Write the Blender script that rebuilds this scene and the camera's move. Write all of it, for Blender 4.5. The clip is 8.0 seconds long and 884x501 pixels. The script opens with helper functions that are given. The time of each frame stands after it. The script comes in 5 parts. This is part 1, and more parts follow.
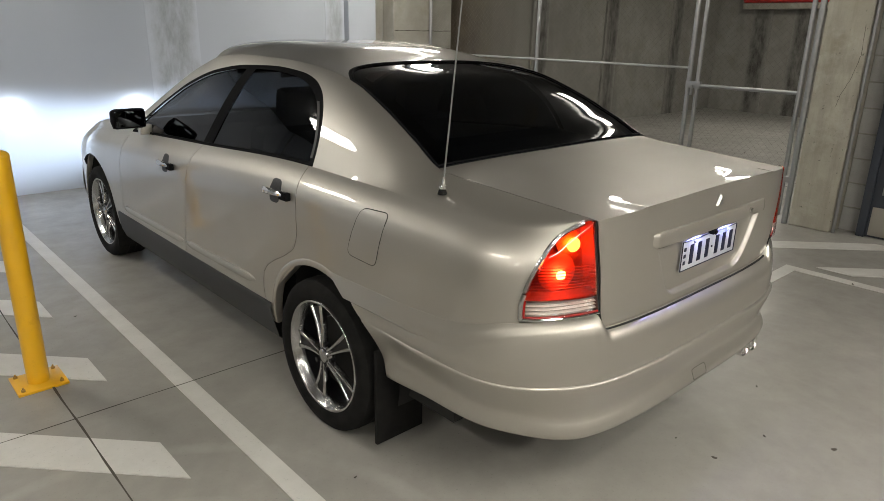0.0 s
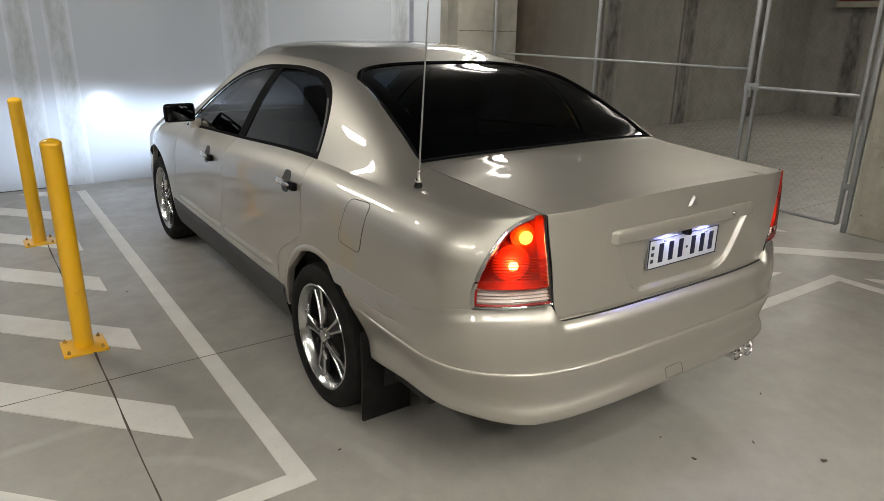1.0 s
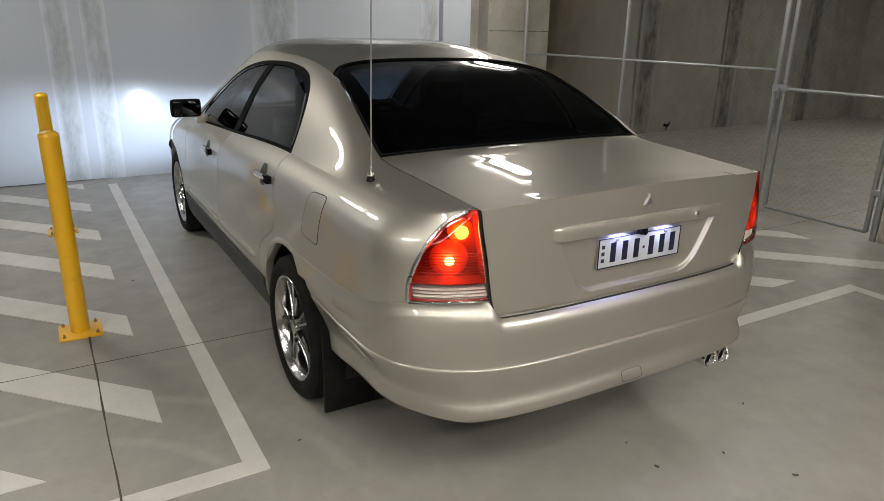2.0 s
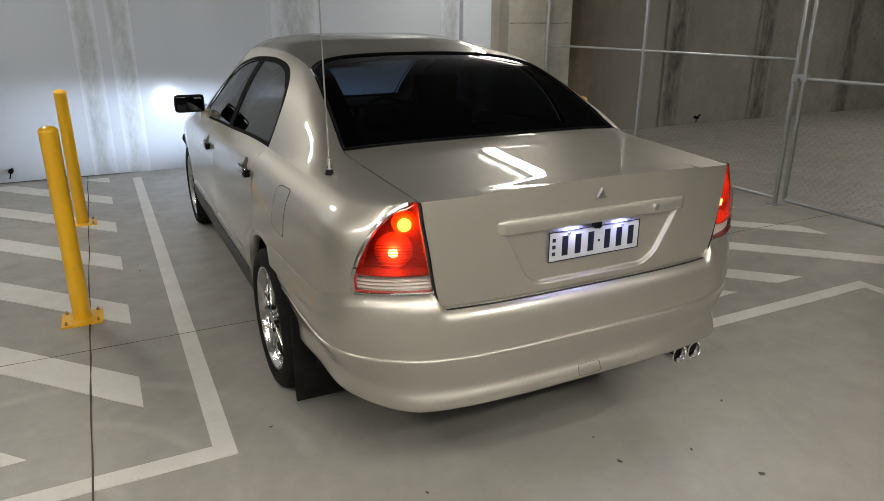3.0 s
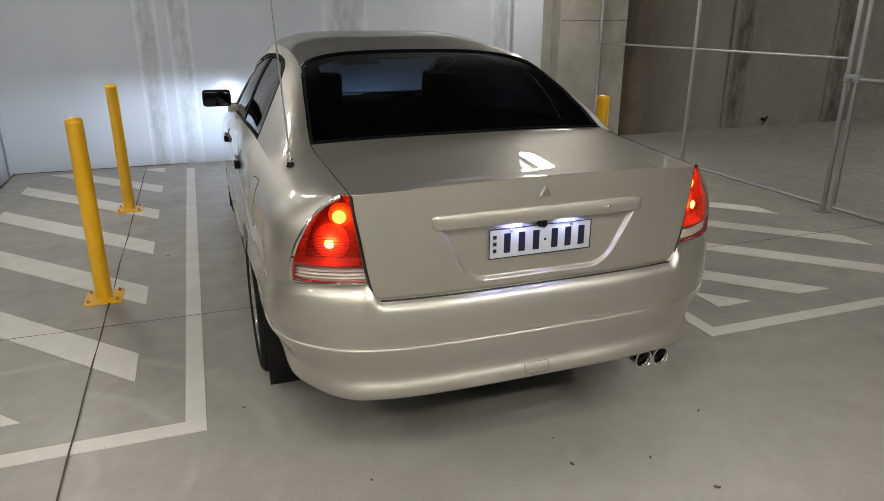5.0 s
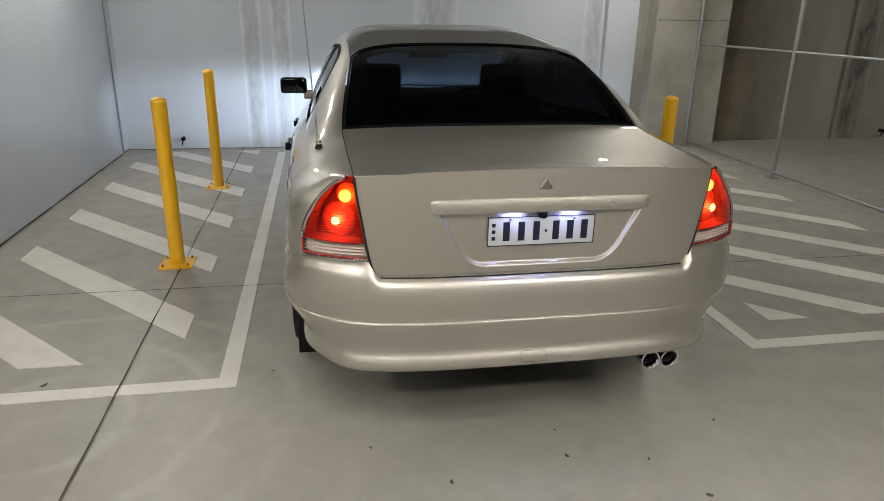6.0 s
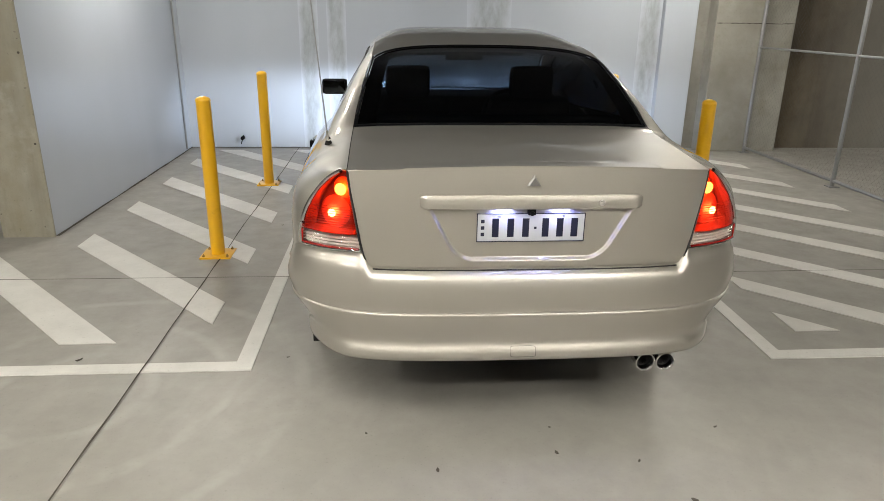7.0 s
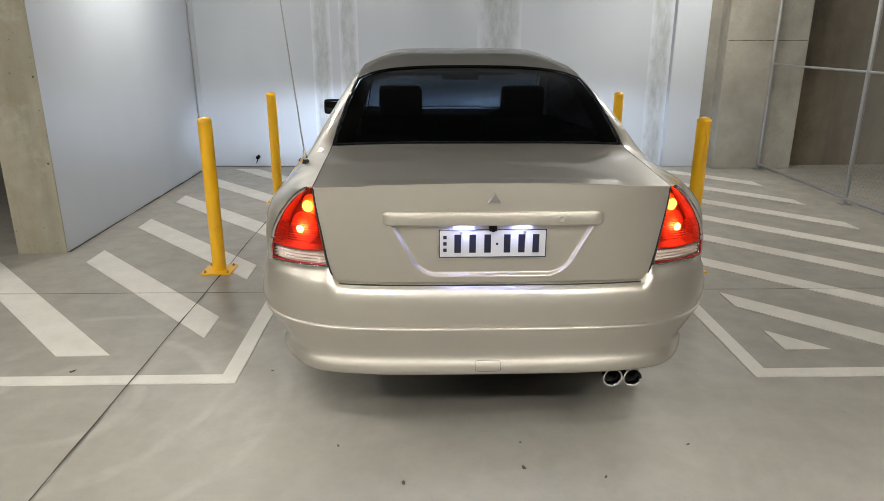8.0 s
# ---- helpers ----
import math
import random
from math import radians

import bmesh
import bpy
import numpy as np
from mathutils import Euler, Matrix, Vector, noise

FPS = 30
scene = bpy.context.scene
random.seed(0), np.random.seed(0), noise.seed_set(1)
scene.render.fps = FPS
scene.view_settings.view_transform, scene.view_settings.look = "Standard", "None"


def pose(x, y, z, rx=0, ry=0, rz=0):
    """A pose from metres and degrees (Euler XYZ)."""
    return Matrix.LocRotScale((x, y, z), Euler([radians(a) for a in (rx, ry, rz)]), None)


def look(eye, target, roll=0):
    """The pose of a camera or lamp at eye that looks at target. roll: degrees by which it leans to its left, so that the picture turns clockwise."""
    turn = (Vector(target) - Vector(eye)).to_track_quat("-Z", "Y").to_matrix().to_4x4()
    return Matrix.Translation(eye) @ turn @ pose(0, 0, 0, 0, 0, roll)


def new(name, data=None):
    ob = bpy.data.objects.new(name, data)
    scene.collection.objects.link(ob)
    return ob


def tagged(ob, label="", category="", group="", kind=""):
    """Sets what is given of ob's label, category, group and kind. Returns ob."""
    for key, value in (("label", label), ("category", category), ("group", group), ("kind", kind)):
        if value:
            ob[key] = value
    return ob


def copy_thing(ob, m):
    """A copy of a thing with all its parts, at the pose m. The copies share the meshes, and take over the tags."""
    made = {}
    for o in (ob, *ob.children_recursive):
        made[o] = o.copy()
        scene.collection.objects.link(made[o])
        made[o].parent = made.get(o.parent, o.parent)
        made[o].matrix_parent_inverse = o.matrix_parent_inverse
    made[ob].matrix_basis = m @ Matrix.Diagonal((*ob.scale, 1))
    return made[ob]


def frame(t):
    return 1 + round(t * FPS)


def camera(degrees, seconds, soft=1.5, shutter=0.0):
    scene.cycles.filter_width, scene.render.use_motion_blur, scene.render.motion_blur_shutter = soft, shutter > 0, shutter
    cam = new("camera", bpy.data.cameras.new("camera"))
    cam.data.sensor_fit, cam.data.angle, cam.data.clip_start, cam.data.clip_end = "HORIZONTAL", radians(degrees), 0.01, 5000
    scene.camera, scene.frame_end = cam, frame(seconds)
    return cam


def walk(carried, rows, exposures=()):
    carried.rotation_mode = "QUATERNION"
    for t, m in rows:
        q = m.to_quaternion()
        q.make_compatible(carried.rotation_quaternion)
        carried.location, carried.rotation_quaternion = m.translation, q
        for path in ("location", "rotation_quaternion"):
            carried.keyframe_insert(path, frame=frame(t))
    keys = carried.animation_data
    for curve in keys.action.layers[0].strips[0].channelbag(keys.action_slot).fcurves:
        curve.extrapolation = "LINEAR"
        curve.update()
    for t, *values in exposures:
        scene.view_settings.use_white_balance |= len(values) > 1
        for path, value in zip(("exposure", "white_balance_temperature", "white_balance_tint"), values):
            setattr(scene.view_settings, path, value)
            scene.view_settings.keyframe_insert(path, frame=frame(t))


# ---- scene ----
cam = camera(66.4, 8.0, 0.8)
PATH = [
    (0, (-2.137, -1.017, 1.54), (-0.852, 0.382, 0.914), 1.1),
    (0.5, (-2.04, -1.159, 1.557), (-0.815, 0.302, 0.952), -0.1),
    (1, (-1.934, -1.348, 1.557), (-0.845, 0.206, 0.925), 1.0),
    (1.5, (-1.811, -1.466, 1.553), (-0.804, 0.14, 0.915), -0.5),
    (2, (-1.648, -1.533, 1.538), (-0.687, 0.104, 0.909), 1.0),
    (2.2, (-1.586, -1.551, 1.539), (-0.641, 0.089, 0.893), 0.6),
    (3.5, (-1.319, -1.792, 1.549), (-0.536, -0.068, 0.905), 0.7),
    (4, (-1.242, -1.848, 1.552), (-0.514, -0.105, 0.894), 0.8),
    (5.5, (-0.867, -1.968, 1.539), (-0.346, -0.151, 0.886), 0.2),
    (6, (-0.715, -2.089, 1.537), (-0.376, -0.233, 0.873), 1.0),
    (6.5, (-0.588, -2.187, 1.542), (-0.386, -0.307, 0.891), 0.7),
    (7, (-0.463, -2.198, 1.531), (-0.324, -0.314, 0.876), 0.8),
    (7.5, (-0.328, -2.215, 1.533), (-0.247, -0.315, 0.915), 1.1),
    (8, (-0.237, -2.259, 1.54), (-0.185, -0.353, 0.935), 0.1),
]
walk(cam, [(t, look(eye, target, roll)) for t, eye, target, roll in PATH],
     [(0, 0.12), (1.0, 0.14), (1.5, -0.05), (2.0, -0.03), (5.5, 0.0), (6.5, 0.04), (7.0, 0.41), (7.5, 0.42), (8.0, 0.42)])


# ---- world and lamps ----
world = bpy.data.worlds.new("world")
scene.world = world
world.use_nodes = True
world.node_tree.nodes["Background"].inputs[0].default_value = (0.6, 0.65, 0.7, 1)
world.node_tree.nodes["Background"].inputs[1].default_value = 0.02
scene.view_settings.exposure = 0.0
TUBE = 48.0       # brightness of the ceiling battens
HEAD = 120.0       # watts of one headlamp
CEIL = 2.75


# ---- materials ----
def material(name, base, rough=0.5, metal=0.0, coat=0.0, coat_rough=0.03, spec=0.5):
    m = bpy.data.materials.new(name)
    m.use_nodes = True
    b = m.node_tree.nodes["Principled BSDF"]
    b.inputs["Base Color"].default_value = (*base, 1)
    b.inputs["Roughness"].default_value = rough
    b.inputs["Metallic"].default_value = metal
    b.inputs["Coat Weight"].default_value = coat
    b.inputs["Coat Roughness"].default_value = coat_rough
    b.inputs["Specular IOR Level"].default_value = spec
    return m


class Nodes:
    """Small helper to wire a node tree."""

    def __init__(self, m):
        self.t = m.node_tree
        self.b = m.node_tree.nodes["Principled BSDF"]
        self.co = self.t.nodes.new("ShaderNodeTexCoord").outputs["Object"]
        self.geo = self.t.nodes.new("ShaderNodeNewGeometry").outputs["Position"]

    def link(self, a, b):
        self.t.links.new(a, b)

    def noise(self, scale, detail=4.0, rough=0.55, where=None, stretch=None):
        src = where or self.geo
        if stretch:
            mp = self.t.nodes.new("ShaderNodeMapping")
            mp.inputs["Scale"].default_value = stretch
            self.link(src, mp.inputs["Vector"])
            src = mp.outputs["Vector"]
        n = self.t.nodes.new("ShaderNodeTexNoise")
        n.inputs["Scale"].default_value = scale
        n.inputs["Detail"].default_value = detail
        n.inputs["Roughness"].default_value = rough
        self.link(src, n.inputs["Vector"])
        return n.outputs["Fac"]

    def ramp(self, fac, lo, hi, a, b):
        r = self.t.nodes.new("ShaderNodeMapRange")
        for k, v in zip(("From Min", "From Max", "To Min", "To Max"), (lo, hi, a, b)):
            r.inputs[k].default_value = v
        self.link(fac, r.inputs["Value"])
        return r.outputs["Result"]

    def mix(self, fac, a, b):
        x = self.t.nodes.new("ShaderNodeMix")
        x.data_type = "RGBA"
        for sock, v in ((x.inputs[0], fac), (x.inputs[6], a), (x.inputs[7], b)):
            if isinstance(v, (int, float)):
                sock.default_value = v
            elif isinstance(v, tuple):
                sock.default_value = (*v, 1)
            else:
                self.link(v, sock)
        return x.outputs[2]

    def math(self, op, a, b):
        x = self.t.nodes.new("ShaderNodeMath")
        x.operation = op
        for sock, v in zip(x.inputs, (a, b)):
            if isinstance(v, (int, float)):
                sock.default_value = v
            else:
                self.link(v, sock)
        return x.outputs[0]

    def color(self, c):
        self.link(c, self.b.inputs["Base Color"])

    def rough(self, f):
        self.link(f, self.b.inputs["Roughness"])

    def bump(self, h, strength, dist=0.01):
        x = self.t.nodes.new("ShaderNodeBump")
        x.inputs["Strength"].default_value = strength
        x.inputs["Distance"].default_value = dist
        self.link(h, x.inputs["Height"])
        self.link(x.outputs["Normal"], self.b.inputs["Normal"])


def concrete(name, light, dark, rough_lo, rough_hi, bump=0.15, drip=False, spec=0.4):
    m = material(name, light, 0.6, spec=spec)
    n = Nodes(m)
    big = n.ramp(n.noise(0.9, 5, 0.6), 0.35, 0.68, 0, 1)
    mid = n.ramp(n.noise(6.0, 6, 0.65), 0.3, 0.75, 0, 1)
    fine = n.noise(90.0, 3, 0.6)
    c = n.mix(big, dark, light)
    c = n.mix(n.math("MULTIPLY", mid, 0.35), c, tuple(0.72 * v for v in dark))
    c = n.mix(n.ramp(fine, 0.62, 0.75, 0, 0.45), c, tuple(0.55 * v for v in dark))
    if drip:
        d = n.ramp(n.noise(2.4, 5, 0.6, stretch=(1, 1, 0.25)), 0.52, 0.75, 0, 0.5)
        c = n.mix(d, c, tuple(0.55 * v for v in dark))
        blot = n.ramp(n.noise(2.6, 7, 0.7), 0.52, 0.66, 0, 0.45)
        c = n.mix(blot, c, (dark[0] * 0.8, dark[1] * 0.78, dark[2] * 0.66))
    n.color(c)
    n.rough(n.ramp(mid, 0, 1, rough_lo, rough_hi))
    n.bump(n.math("ADD", n.math("MULTIPLY", mid, 0.5), n.math("MULTIPLY", fine, 0.5)), bump, 0.006)
    return m


def painted_wall(name, base, stain, spec=0.4):
    m = material(name, base, 0.45, spec=spec)
    n = Nodes(m)
    big = n.ramp(n.noise(0.7, 2, 0.4), 0.2, 0.8, 0, 1)
    streak = n.ramp(n.noise(1.6, 2, 0.4, stretch=(1, 1, 0.15)), 0.25, 0.85, 0, 0.55)
    c = n.mix(big, tuple(0.93 * v for v in base), base)
    c = n.mix(streak, c, stain)
    wipe = n.ramp(n.noise(1.1, 1.5, 0.45, stretch=(1, 1, 0.6)), 0.25, 0.85, 0, 0.45)
    c = n.mix(wipe, c, tuple(0.86 * v for v in stain))
    n.color(c)
    n.rough(n.ramp(n.noise(2.0, 2, 0.4), 0.2, 0.8, 0.17, 0.23))
    n.bump(n.noise(60.0, 4, 0.6), 0.04, 0.004)
    return m


def emitter(name, color, strength):
    m = bpy.data.materials.new(name)
    m.use_nodes = True
    t = m.node_tree
    t.nodes.clear()
    e = t.nodes.new("ShaderNodeEmission")
    e.inputs[0].default_value = (*color, 1)
    e.inputs[1].default_value = strength
    t.links.new(e.outputs[0], t.nodes.new("ShaderNodeOutputMaterial").inputs[0])
    return m


def pane(name, tint, gloss=0.02):
    """Thin glass: tinted see-through, with a Fresnel mirror on top."""
    m = bpy.data.materials.new(name)
    m.use_nodes = True
    t = m.node_tree
    t.nodes.clear()
    clear = t.nodes.new("ShaderNodeBsdfTransparent")
    clear.inputs[0].default_value = (*tint, 1)
    shine = t.nodes.new("ShaderNodeBsdfGlossy")
    shine.inputs["Roughness"].default_value = gloss
    lw = t.nodes.new("ShaderNodeLayerWeight")
    lw.inputs[0].default_value = 0.5
    pw = t.nodes.new("ShaderNodeMath")
    pw.operation = "POWER"
    pw.inputs[1].default_value = 5.0
    t.links.new(lw.outputs["Facing"], pw.inputs[0])
    f = t.nodes.new("ShaderNodeMapRange")
    f.inputs["To Min"].default_value = 0.045
    t.links.new(pw.outputs[0], f.inputs["Value"])
    mix = t.nodes.new("ShaderNodeMixShader")
    t.links.new(f.outputs[0], mix.inputs[0])
    t.links.new(clear.outputs[0], mix.inputs[1])
    t.links.new(shine.outputs[0], mix.inputs[2])
    t.links.new(mix.outputs[0], t.nodes.new("ShaderNodeOutputMaterial").inputs[0])
    return m


FLOOR = concrete("floor_concrete", (0.365, 0.353, 0.325), (0.295, 0.285, 0.26), 0.32, 0.55, 0.05)
nn = Nodes(FLOOR)
old = FLOOR.node_tree.nodes["Principled BSDF"].inputs["Base Color"].links[0].from_socket
spots = nn.ramp(nn.noise(38.0, 4, 0.75), 0.66, 0.74, 0, 0.45)
cloud = nn.ramp(nn.noise(1.7, 7, 0.72), 0.50, 0.72, 0, 0.5)
swirl = nn.t.nodes.new("ShaderNodeTexWave")
swirl.wave_type, swirl.rings_direction = "RINGS", "Z"
swirl.inputs["Scale"].default_value = 2.6
swirl.inputs["Distortion"].default_value = 5.0
swirl.inputs["Detail"].default_value = 3.0
nn.link(nn.geo, swirl.inputs["Vector"])
trowel = nn.math("MULTIPLY", nn.ramp(swirl.outputs["Fac"], 0.6, 1.0, 0, 0.06), nn.ramp(nn.noise(0.8, 3), 0.45, 0.6, 0, 1))
c2 = nn.mix(cloud, old, (0.27, 0.258, 0.232))
c2 = nn.mix(spots, c2, (0.16, 0.152, 0.135))
c2 = nn.mix(trowel, c2, (0.45, 0.44, 0.41))
# pale arcs left by turning tyres
reach = nn.t.nodes.new("ShaderNodeVectorMath")
reach.operation = "DISTANCE"
reach.inputs[1].default_value = (-1.85, 0.40, 0.0)
nn.link(nn.geo, reach.inputs[0])
far = nn.math("ADD", reach.outputs["Value"], nn.math("MULTIPLY", nn.noise(2.2, 3), 0.12))
ring = nn.ramp(nn.math("COSINE", nn.math("MULTIPLY", nn.math("SUBTRACT", far, 0.40), 19.6), 0), 0.72, 1.0, 0, 1)
ring = nn.math("MULTIPLY", ring, nn.ramp(far, 1.05, 1.45, 0.30, 0))
ring = nn.math("MULTIPLY", ring, nn.ramp(nn.noise(3.1, 4), 0.42, 0.60, 0, 1))
nn.color(nn.mix(ring, c2, (0.50, 0.495, 0.47)))
BARE = concrete("bare_concrete", (0.43, 0.41, 0.35), (0.28, 0.263, 0.215), 0.6, 0.85, 0.4, drip=True)
nn = Nodes(BARE)
old = nn.b.inputs["Base Color"].links[0].from_socket
runs = nn.ramp(nn.noise(7.0, 6, 0.7, stretch=(1, 1, 0.12)), 0.50, 0.72, 0, 0.4)
holes = nn.ramp(nn.noise(26.0, 3, 0.6), 0.68, 0.73, 0, 0.7)
pale = nn.ramp(nn.noise(3.2, 6, 0.7), 0.55, 0.68, 0, 0.5)
c2 = nn.mix(runs, old, (0.15, 0.135, 0.105))
c2 = nn.mix(pale, c2, (0.44, 0.43, 0.385))
ochre = nn.ramp(nn.noise(1.3, 6, 0.7, stretch=(1, 1, 0.45)), 0.50, 0.66, 0, 0.3)
c2 = nn.mix(ochre, c2, (0.27, 0.225, 0.135))
nn.color(nn.mix(holes, c2, (0.075, 0.068, 0.055)))
COLUMN = concrete("dirty_column_concrete", (0.40, 0.388, 0.35), (0.25, 0.238, 0.21), 0.6, 0.85, 0.4, drip=True)
CAGEWALL = concrete("cage_concrete", (0.32, 0.31, 0.284), (0.23, 0.22, 0.198), 0.7, 0.9, 0.25, drip=True)
BROWN = concrete("brown_concrete", (0.15, 0.118, 0.076), (0.06, 0.047, 0.033), 0.7, 0.9, 0.3, drip=True)
nn = Nodes(BROWN)
old = nn.b.inputs["Base Color"].links[0].from_socket
along = nn.t.nodes.new("ShaderNodeSeparateXYZ")
nn.link(nn.geo, along.inputs[0])
washed = nn.ramp(nn.math("ADD", along.outputs[0], nn.math("MULTIPLY", nn.noise(1.6, 5, 0.65, stretch=(1, 1, 0.25)), 0.9)), 5.0, 6.3, 0, 1)
rust = nn.ramp(nn.noise(3.0, 5, 0.65, stretch=(1, 1, 0.1)), 0.52, 0.68, 0, 0.6)
nn.color(nn.mix(washed, nn.mix(rust, old, (0.045, 0.032, 0.02)), (0.25, 0.24, 0.215)))
# dark tone stands for the unlit depth of the next bay
BAY_DARK = concrete("unlit_bay_concrete", (0.10, 0.094, 0.085), (0.05, 0.047, 0.043), 0.8, 0.95, 0.4, drip=True)
BLOCK = concrete("block_concrete", (0.36, 0.36, 0.35), (0.28, 0.28, 0.27), 0.7, 0.9, 0.35)
def smudge(name, wall, grey, axis=0, amount=1.0):
    """Thin paint: wall colour at the edges of the strip, blotchy grey within."""
    m = material(name, wall, 0.4, spec=0.4)
    n = Nodes(m)
    sep = n.t.nodes.new("ShaderNodeSeparateXYZ")
    n.link(n.t.nodes.new("ShaderNodeTexCoord").outputs["Generated"], sep.inputs[0])
    edge = n.math("ABSOLUTE", n.math("MULTIPLY_ADD", sep.outputs[axis], 2.0), 0)
    n.t.nodes[-2].inputs[2].default_value = -1.0
    wob = n.math("MULTIPLY", n.noise(5.0, 5, 0.65), 0.9)
    mask = n.ramp(n.math("ADD", edge, wob), 0.95, 1.45, 1.0, 0.0)
    blot = n.ramp(n.noise(9.0, 6, 0.7, stretch=(1, 1, 0.35)), 0.35, 0.65, 0.25, amount)
    n.color(n.mix(n.math("MULTIPLY", mask, blot), wall, grey))
    n.rough(n.ramp(n.noise(5.0, 4, 0.6), 0.3, 0.7, 0.3, 0.5))
    return m


WHITEWALL = painted_wall("white_wall_paint", (0.53, 0.57, 0.64), (0.43, 0.465, 0.525))
CEILING = painted_wall("dark_ceiling", (0.13, 0.13, 0.13), (0.09, 0.09, 0.09))
# dark blotchy bands that fade to the cage wall tone at their edges
BAND_X = smudge("blotchy_band_x", (0.245, 0.236, 0.216), (0.055, 0.051, 0.044))
BAND_Y = smudge("blotchy_band_y", (0.245, 0.236, 0.216), (0.055, 0.051, 0.044), 1)
SMUDGE = smudge("grey_smudged_paint", (0.515, 0.555, 0.62), (0.31, 0.33, 0.355))
MARK = concrete("white_line_paint", (0.72, 0.71, 0.68), (0.60, 0.59, 0.56), 0.4, 0.6, 0.1)
JOINT = material("dark_joint", (0.075, 0.066, 0.054), 0.9)
YELLOW = material("yellow_bollard_paint", (0.86, 0.47, 0.012), 0.3, coat=0.4, coat_rough=0.12)
nn = Nodes(YELLOW)
nn.color(nn.mix(nn.ramp(nn.noise(18, 5, 0.7), 0.6, 0.8, 0, 0.5), (0.86, 0.47, 0.012), (0.62, 0.30, 0.01)))
GALV = material("galvanised_steel", (0.33, 0.335, 0.34), 0.45, 0.8)
nn = Nodes(GALV)
nn.rough(nn.ramp(nn.noise(30, 4), 0.3, 0.7, 0.3, 0.6))
WIRE = material("fence_wire", (0.13, 0.13, 0.122), 0.75)
STEELDOOR = material("dark_door_paint", (0.035, 0.042, 0.055), 0.4)
KICK = material("kick_plate", (0.45, 0.43, 0.39), 0.35, 0.8)
RED = material("red_pipe_paint", (0.45, 0.02, 0.015), 0.4)
TUBEMAT = emitter("lit_diffuser", (1.0, 0.95, 0.845), TUBE)
LAMPBODY = material("lamp_body", (0.75, 0.75, 0.74), 0.4)

PAINT = material("champagne_metallic_paint", (0.44, 0.41, 0.36), 0.48, 0.85, 1.0, 0.01)
nn = Nodes(PAINT)
flake = nn.noise(900.0, 1, 0.5, where=nn.co)
nn.color(nn.mix(nn.ramp(flake, 0.35, 0.7, 0, 1), (0.462, 0.440, 0.398), (0.505, 0.483, 0.437)))
nn.rough(nn.ramp(nn.noise(3.0, 5, 0.6, where=nn.co), 0.3, 0.7, 0.44, 0.50))
nn.link(nn.ramp(nn.noise(7.0, 6, 0.7, where=nn.co), 0.5, 0.85, 0.004, 0.02), nn.b.inputs["Coat Roughness"])
BLACKTRIM = material("black_trim", (0.008, 0.008, 0.009), 0.55, spec=0.02)
RUBBER = material("rubber", (0.014, 0.014, 0.014), 0.8, spec=0.15)
nn = Nodes(RUBBER)
nn.color(nn.mix(nn.ramp(nn.noise(12, 5), 0.4, 0.7, 0, 1), (0.007, 0.007, 0.007), (0.015, 0.0145, 0.014)))
SKIRT = material("dark_grey_skirt", (0.03, 0.031, 0.033), 0.55)
CHROME = material("chrome", (0.85, 0.85, 0.85), 0.08, 1.0)
ALLOY = material("machined_alloy", (0.52, 0.52, 0.52), 0.24, 1.0)
DARKALLOY = material("dark_rim", (0.02, 0.02, 0.022), 0.35, 0.6)
DISC = material("brake_disc", (0.022, 0.021, 0.02), 0.6, 0.6)
UNDER = material("underbody", (0.012, 0.012, 0.012), 0.9)
GLASS = pane("tinted_glass", (0.065, 0.07, 0.078))
REARGLASS = pane("dark_rear_glass", (0.07, 0.095, 0.13))
CLEARGLASS = pane("windscreen_glass", (0.72, 0.75, 0.76))
REDLENS = pane("red_lens", (0.55, 0.027, 0.010), 0.04)
CLEARLENS = pane("clear_lens", (0.95, 0.88, 0.87), 0.04)
HOUSING = material("lamp_housing", (0.20, 0.12, 0.10), 0.6)
REFLECTOR = material("lamp_reflector", (0.85, 0.83, 0.8), 0.45, 0.3)
BOWL = material("lamp_bowl", (0.52, 0.35, 0.30), 0.5, 0.2)
AMBERBOWL = material("amber_lamp_bowl", (0.85, 0.52, 0.16), 0.45, 0.2)
BULB_A = emitter("amber_bulb", (1.0, 0.66, 0.18), 110.0)
BULB_R = emitter("tail_bulb", (1.0, 0.74, 0.42), 230.0)
PLATELIGHT = emitter("plate_lamp_glass", (0.36, 0.40, 1.0), 170.0)
HEADGLASS = emitter("headlamp_glass", (0.75, 0.85, 1.0), 12.0)
SEAT = material("dark_seat_fabric", (0.025, 0.025, 0.028), 0.9)
DASH = material("dash_plastic", (0.02, 0.02, 0.022), 0.6)
PLATE = material("white_plate", (0.50, 0.52, 0.57), 0.4)
NAVY = material("navy_bars", (0.005, 0.007, 0.028), 0.5)
REDRIM = material("red_lamp_rim", (0.30, 0.008, 0.006), 0.25)
BOLT = material("painted_bolt", (0.42, 0.25, 0.06), 0.6, 0.2)
BADGE = material("badge_chrome", (0.36, 0.36, 0.36), 0.42, 1.0)
FRIT = material("black_glass_border", (0.004, 0.004, 0.005), 0.06)


# ---- mesh tools ----
def link_mesh(name, verts, faces, mat, parent=None, label="", smooth=True, angle=35):
    me = bpy.data.meshes.new(name)
    me.from_pydata([tuple(map(float, v)) for v in verts], [], faces)
    me.materials.append(mat)
    if smooth:
        me.polygons.foreach_set("use_smooth", [True] * len(me.polygons))
        me.set_sharp_from_angle(angle=radians(angle))
    ob = new(name, me)
    if parent:
        ob.parent = parent
    if label:
        ob["label"] = label
    return ob


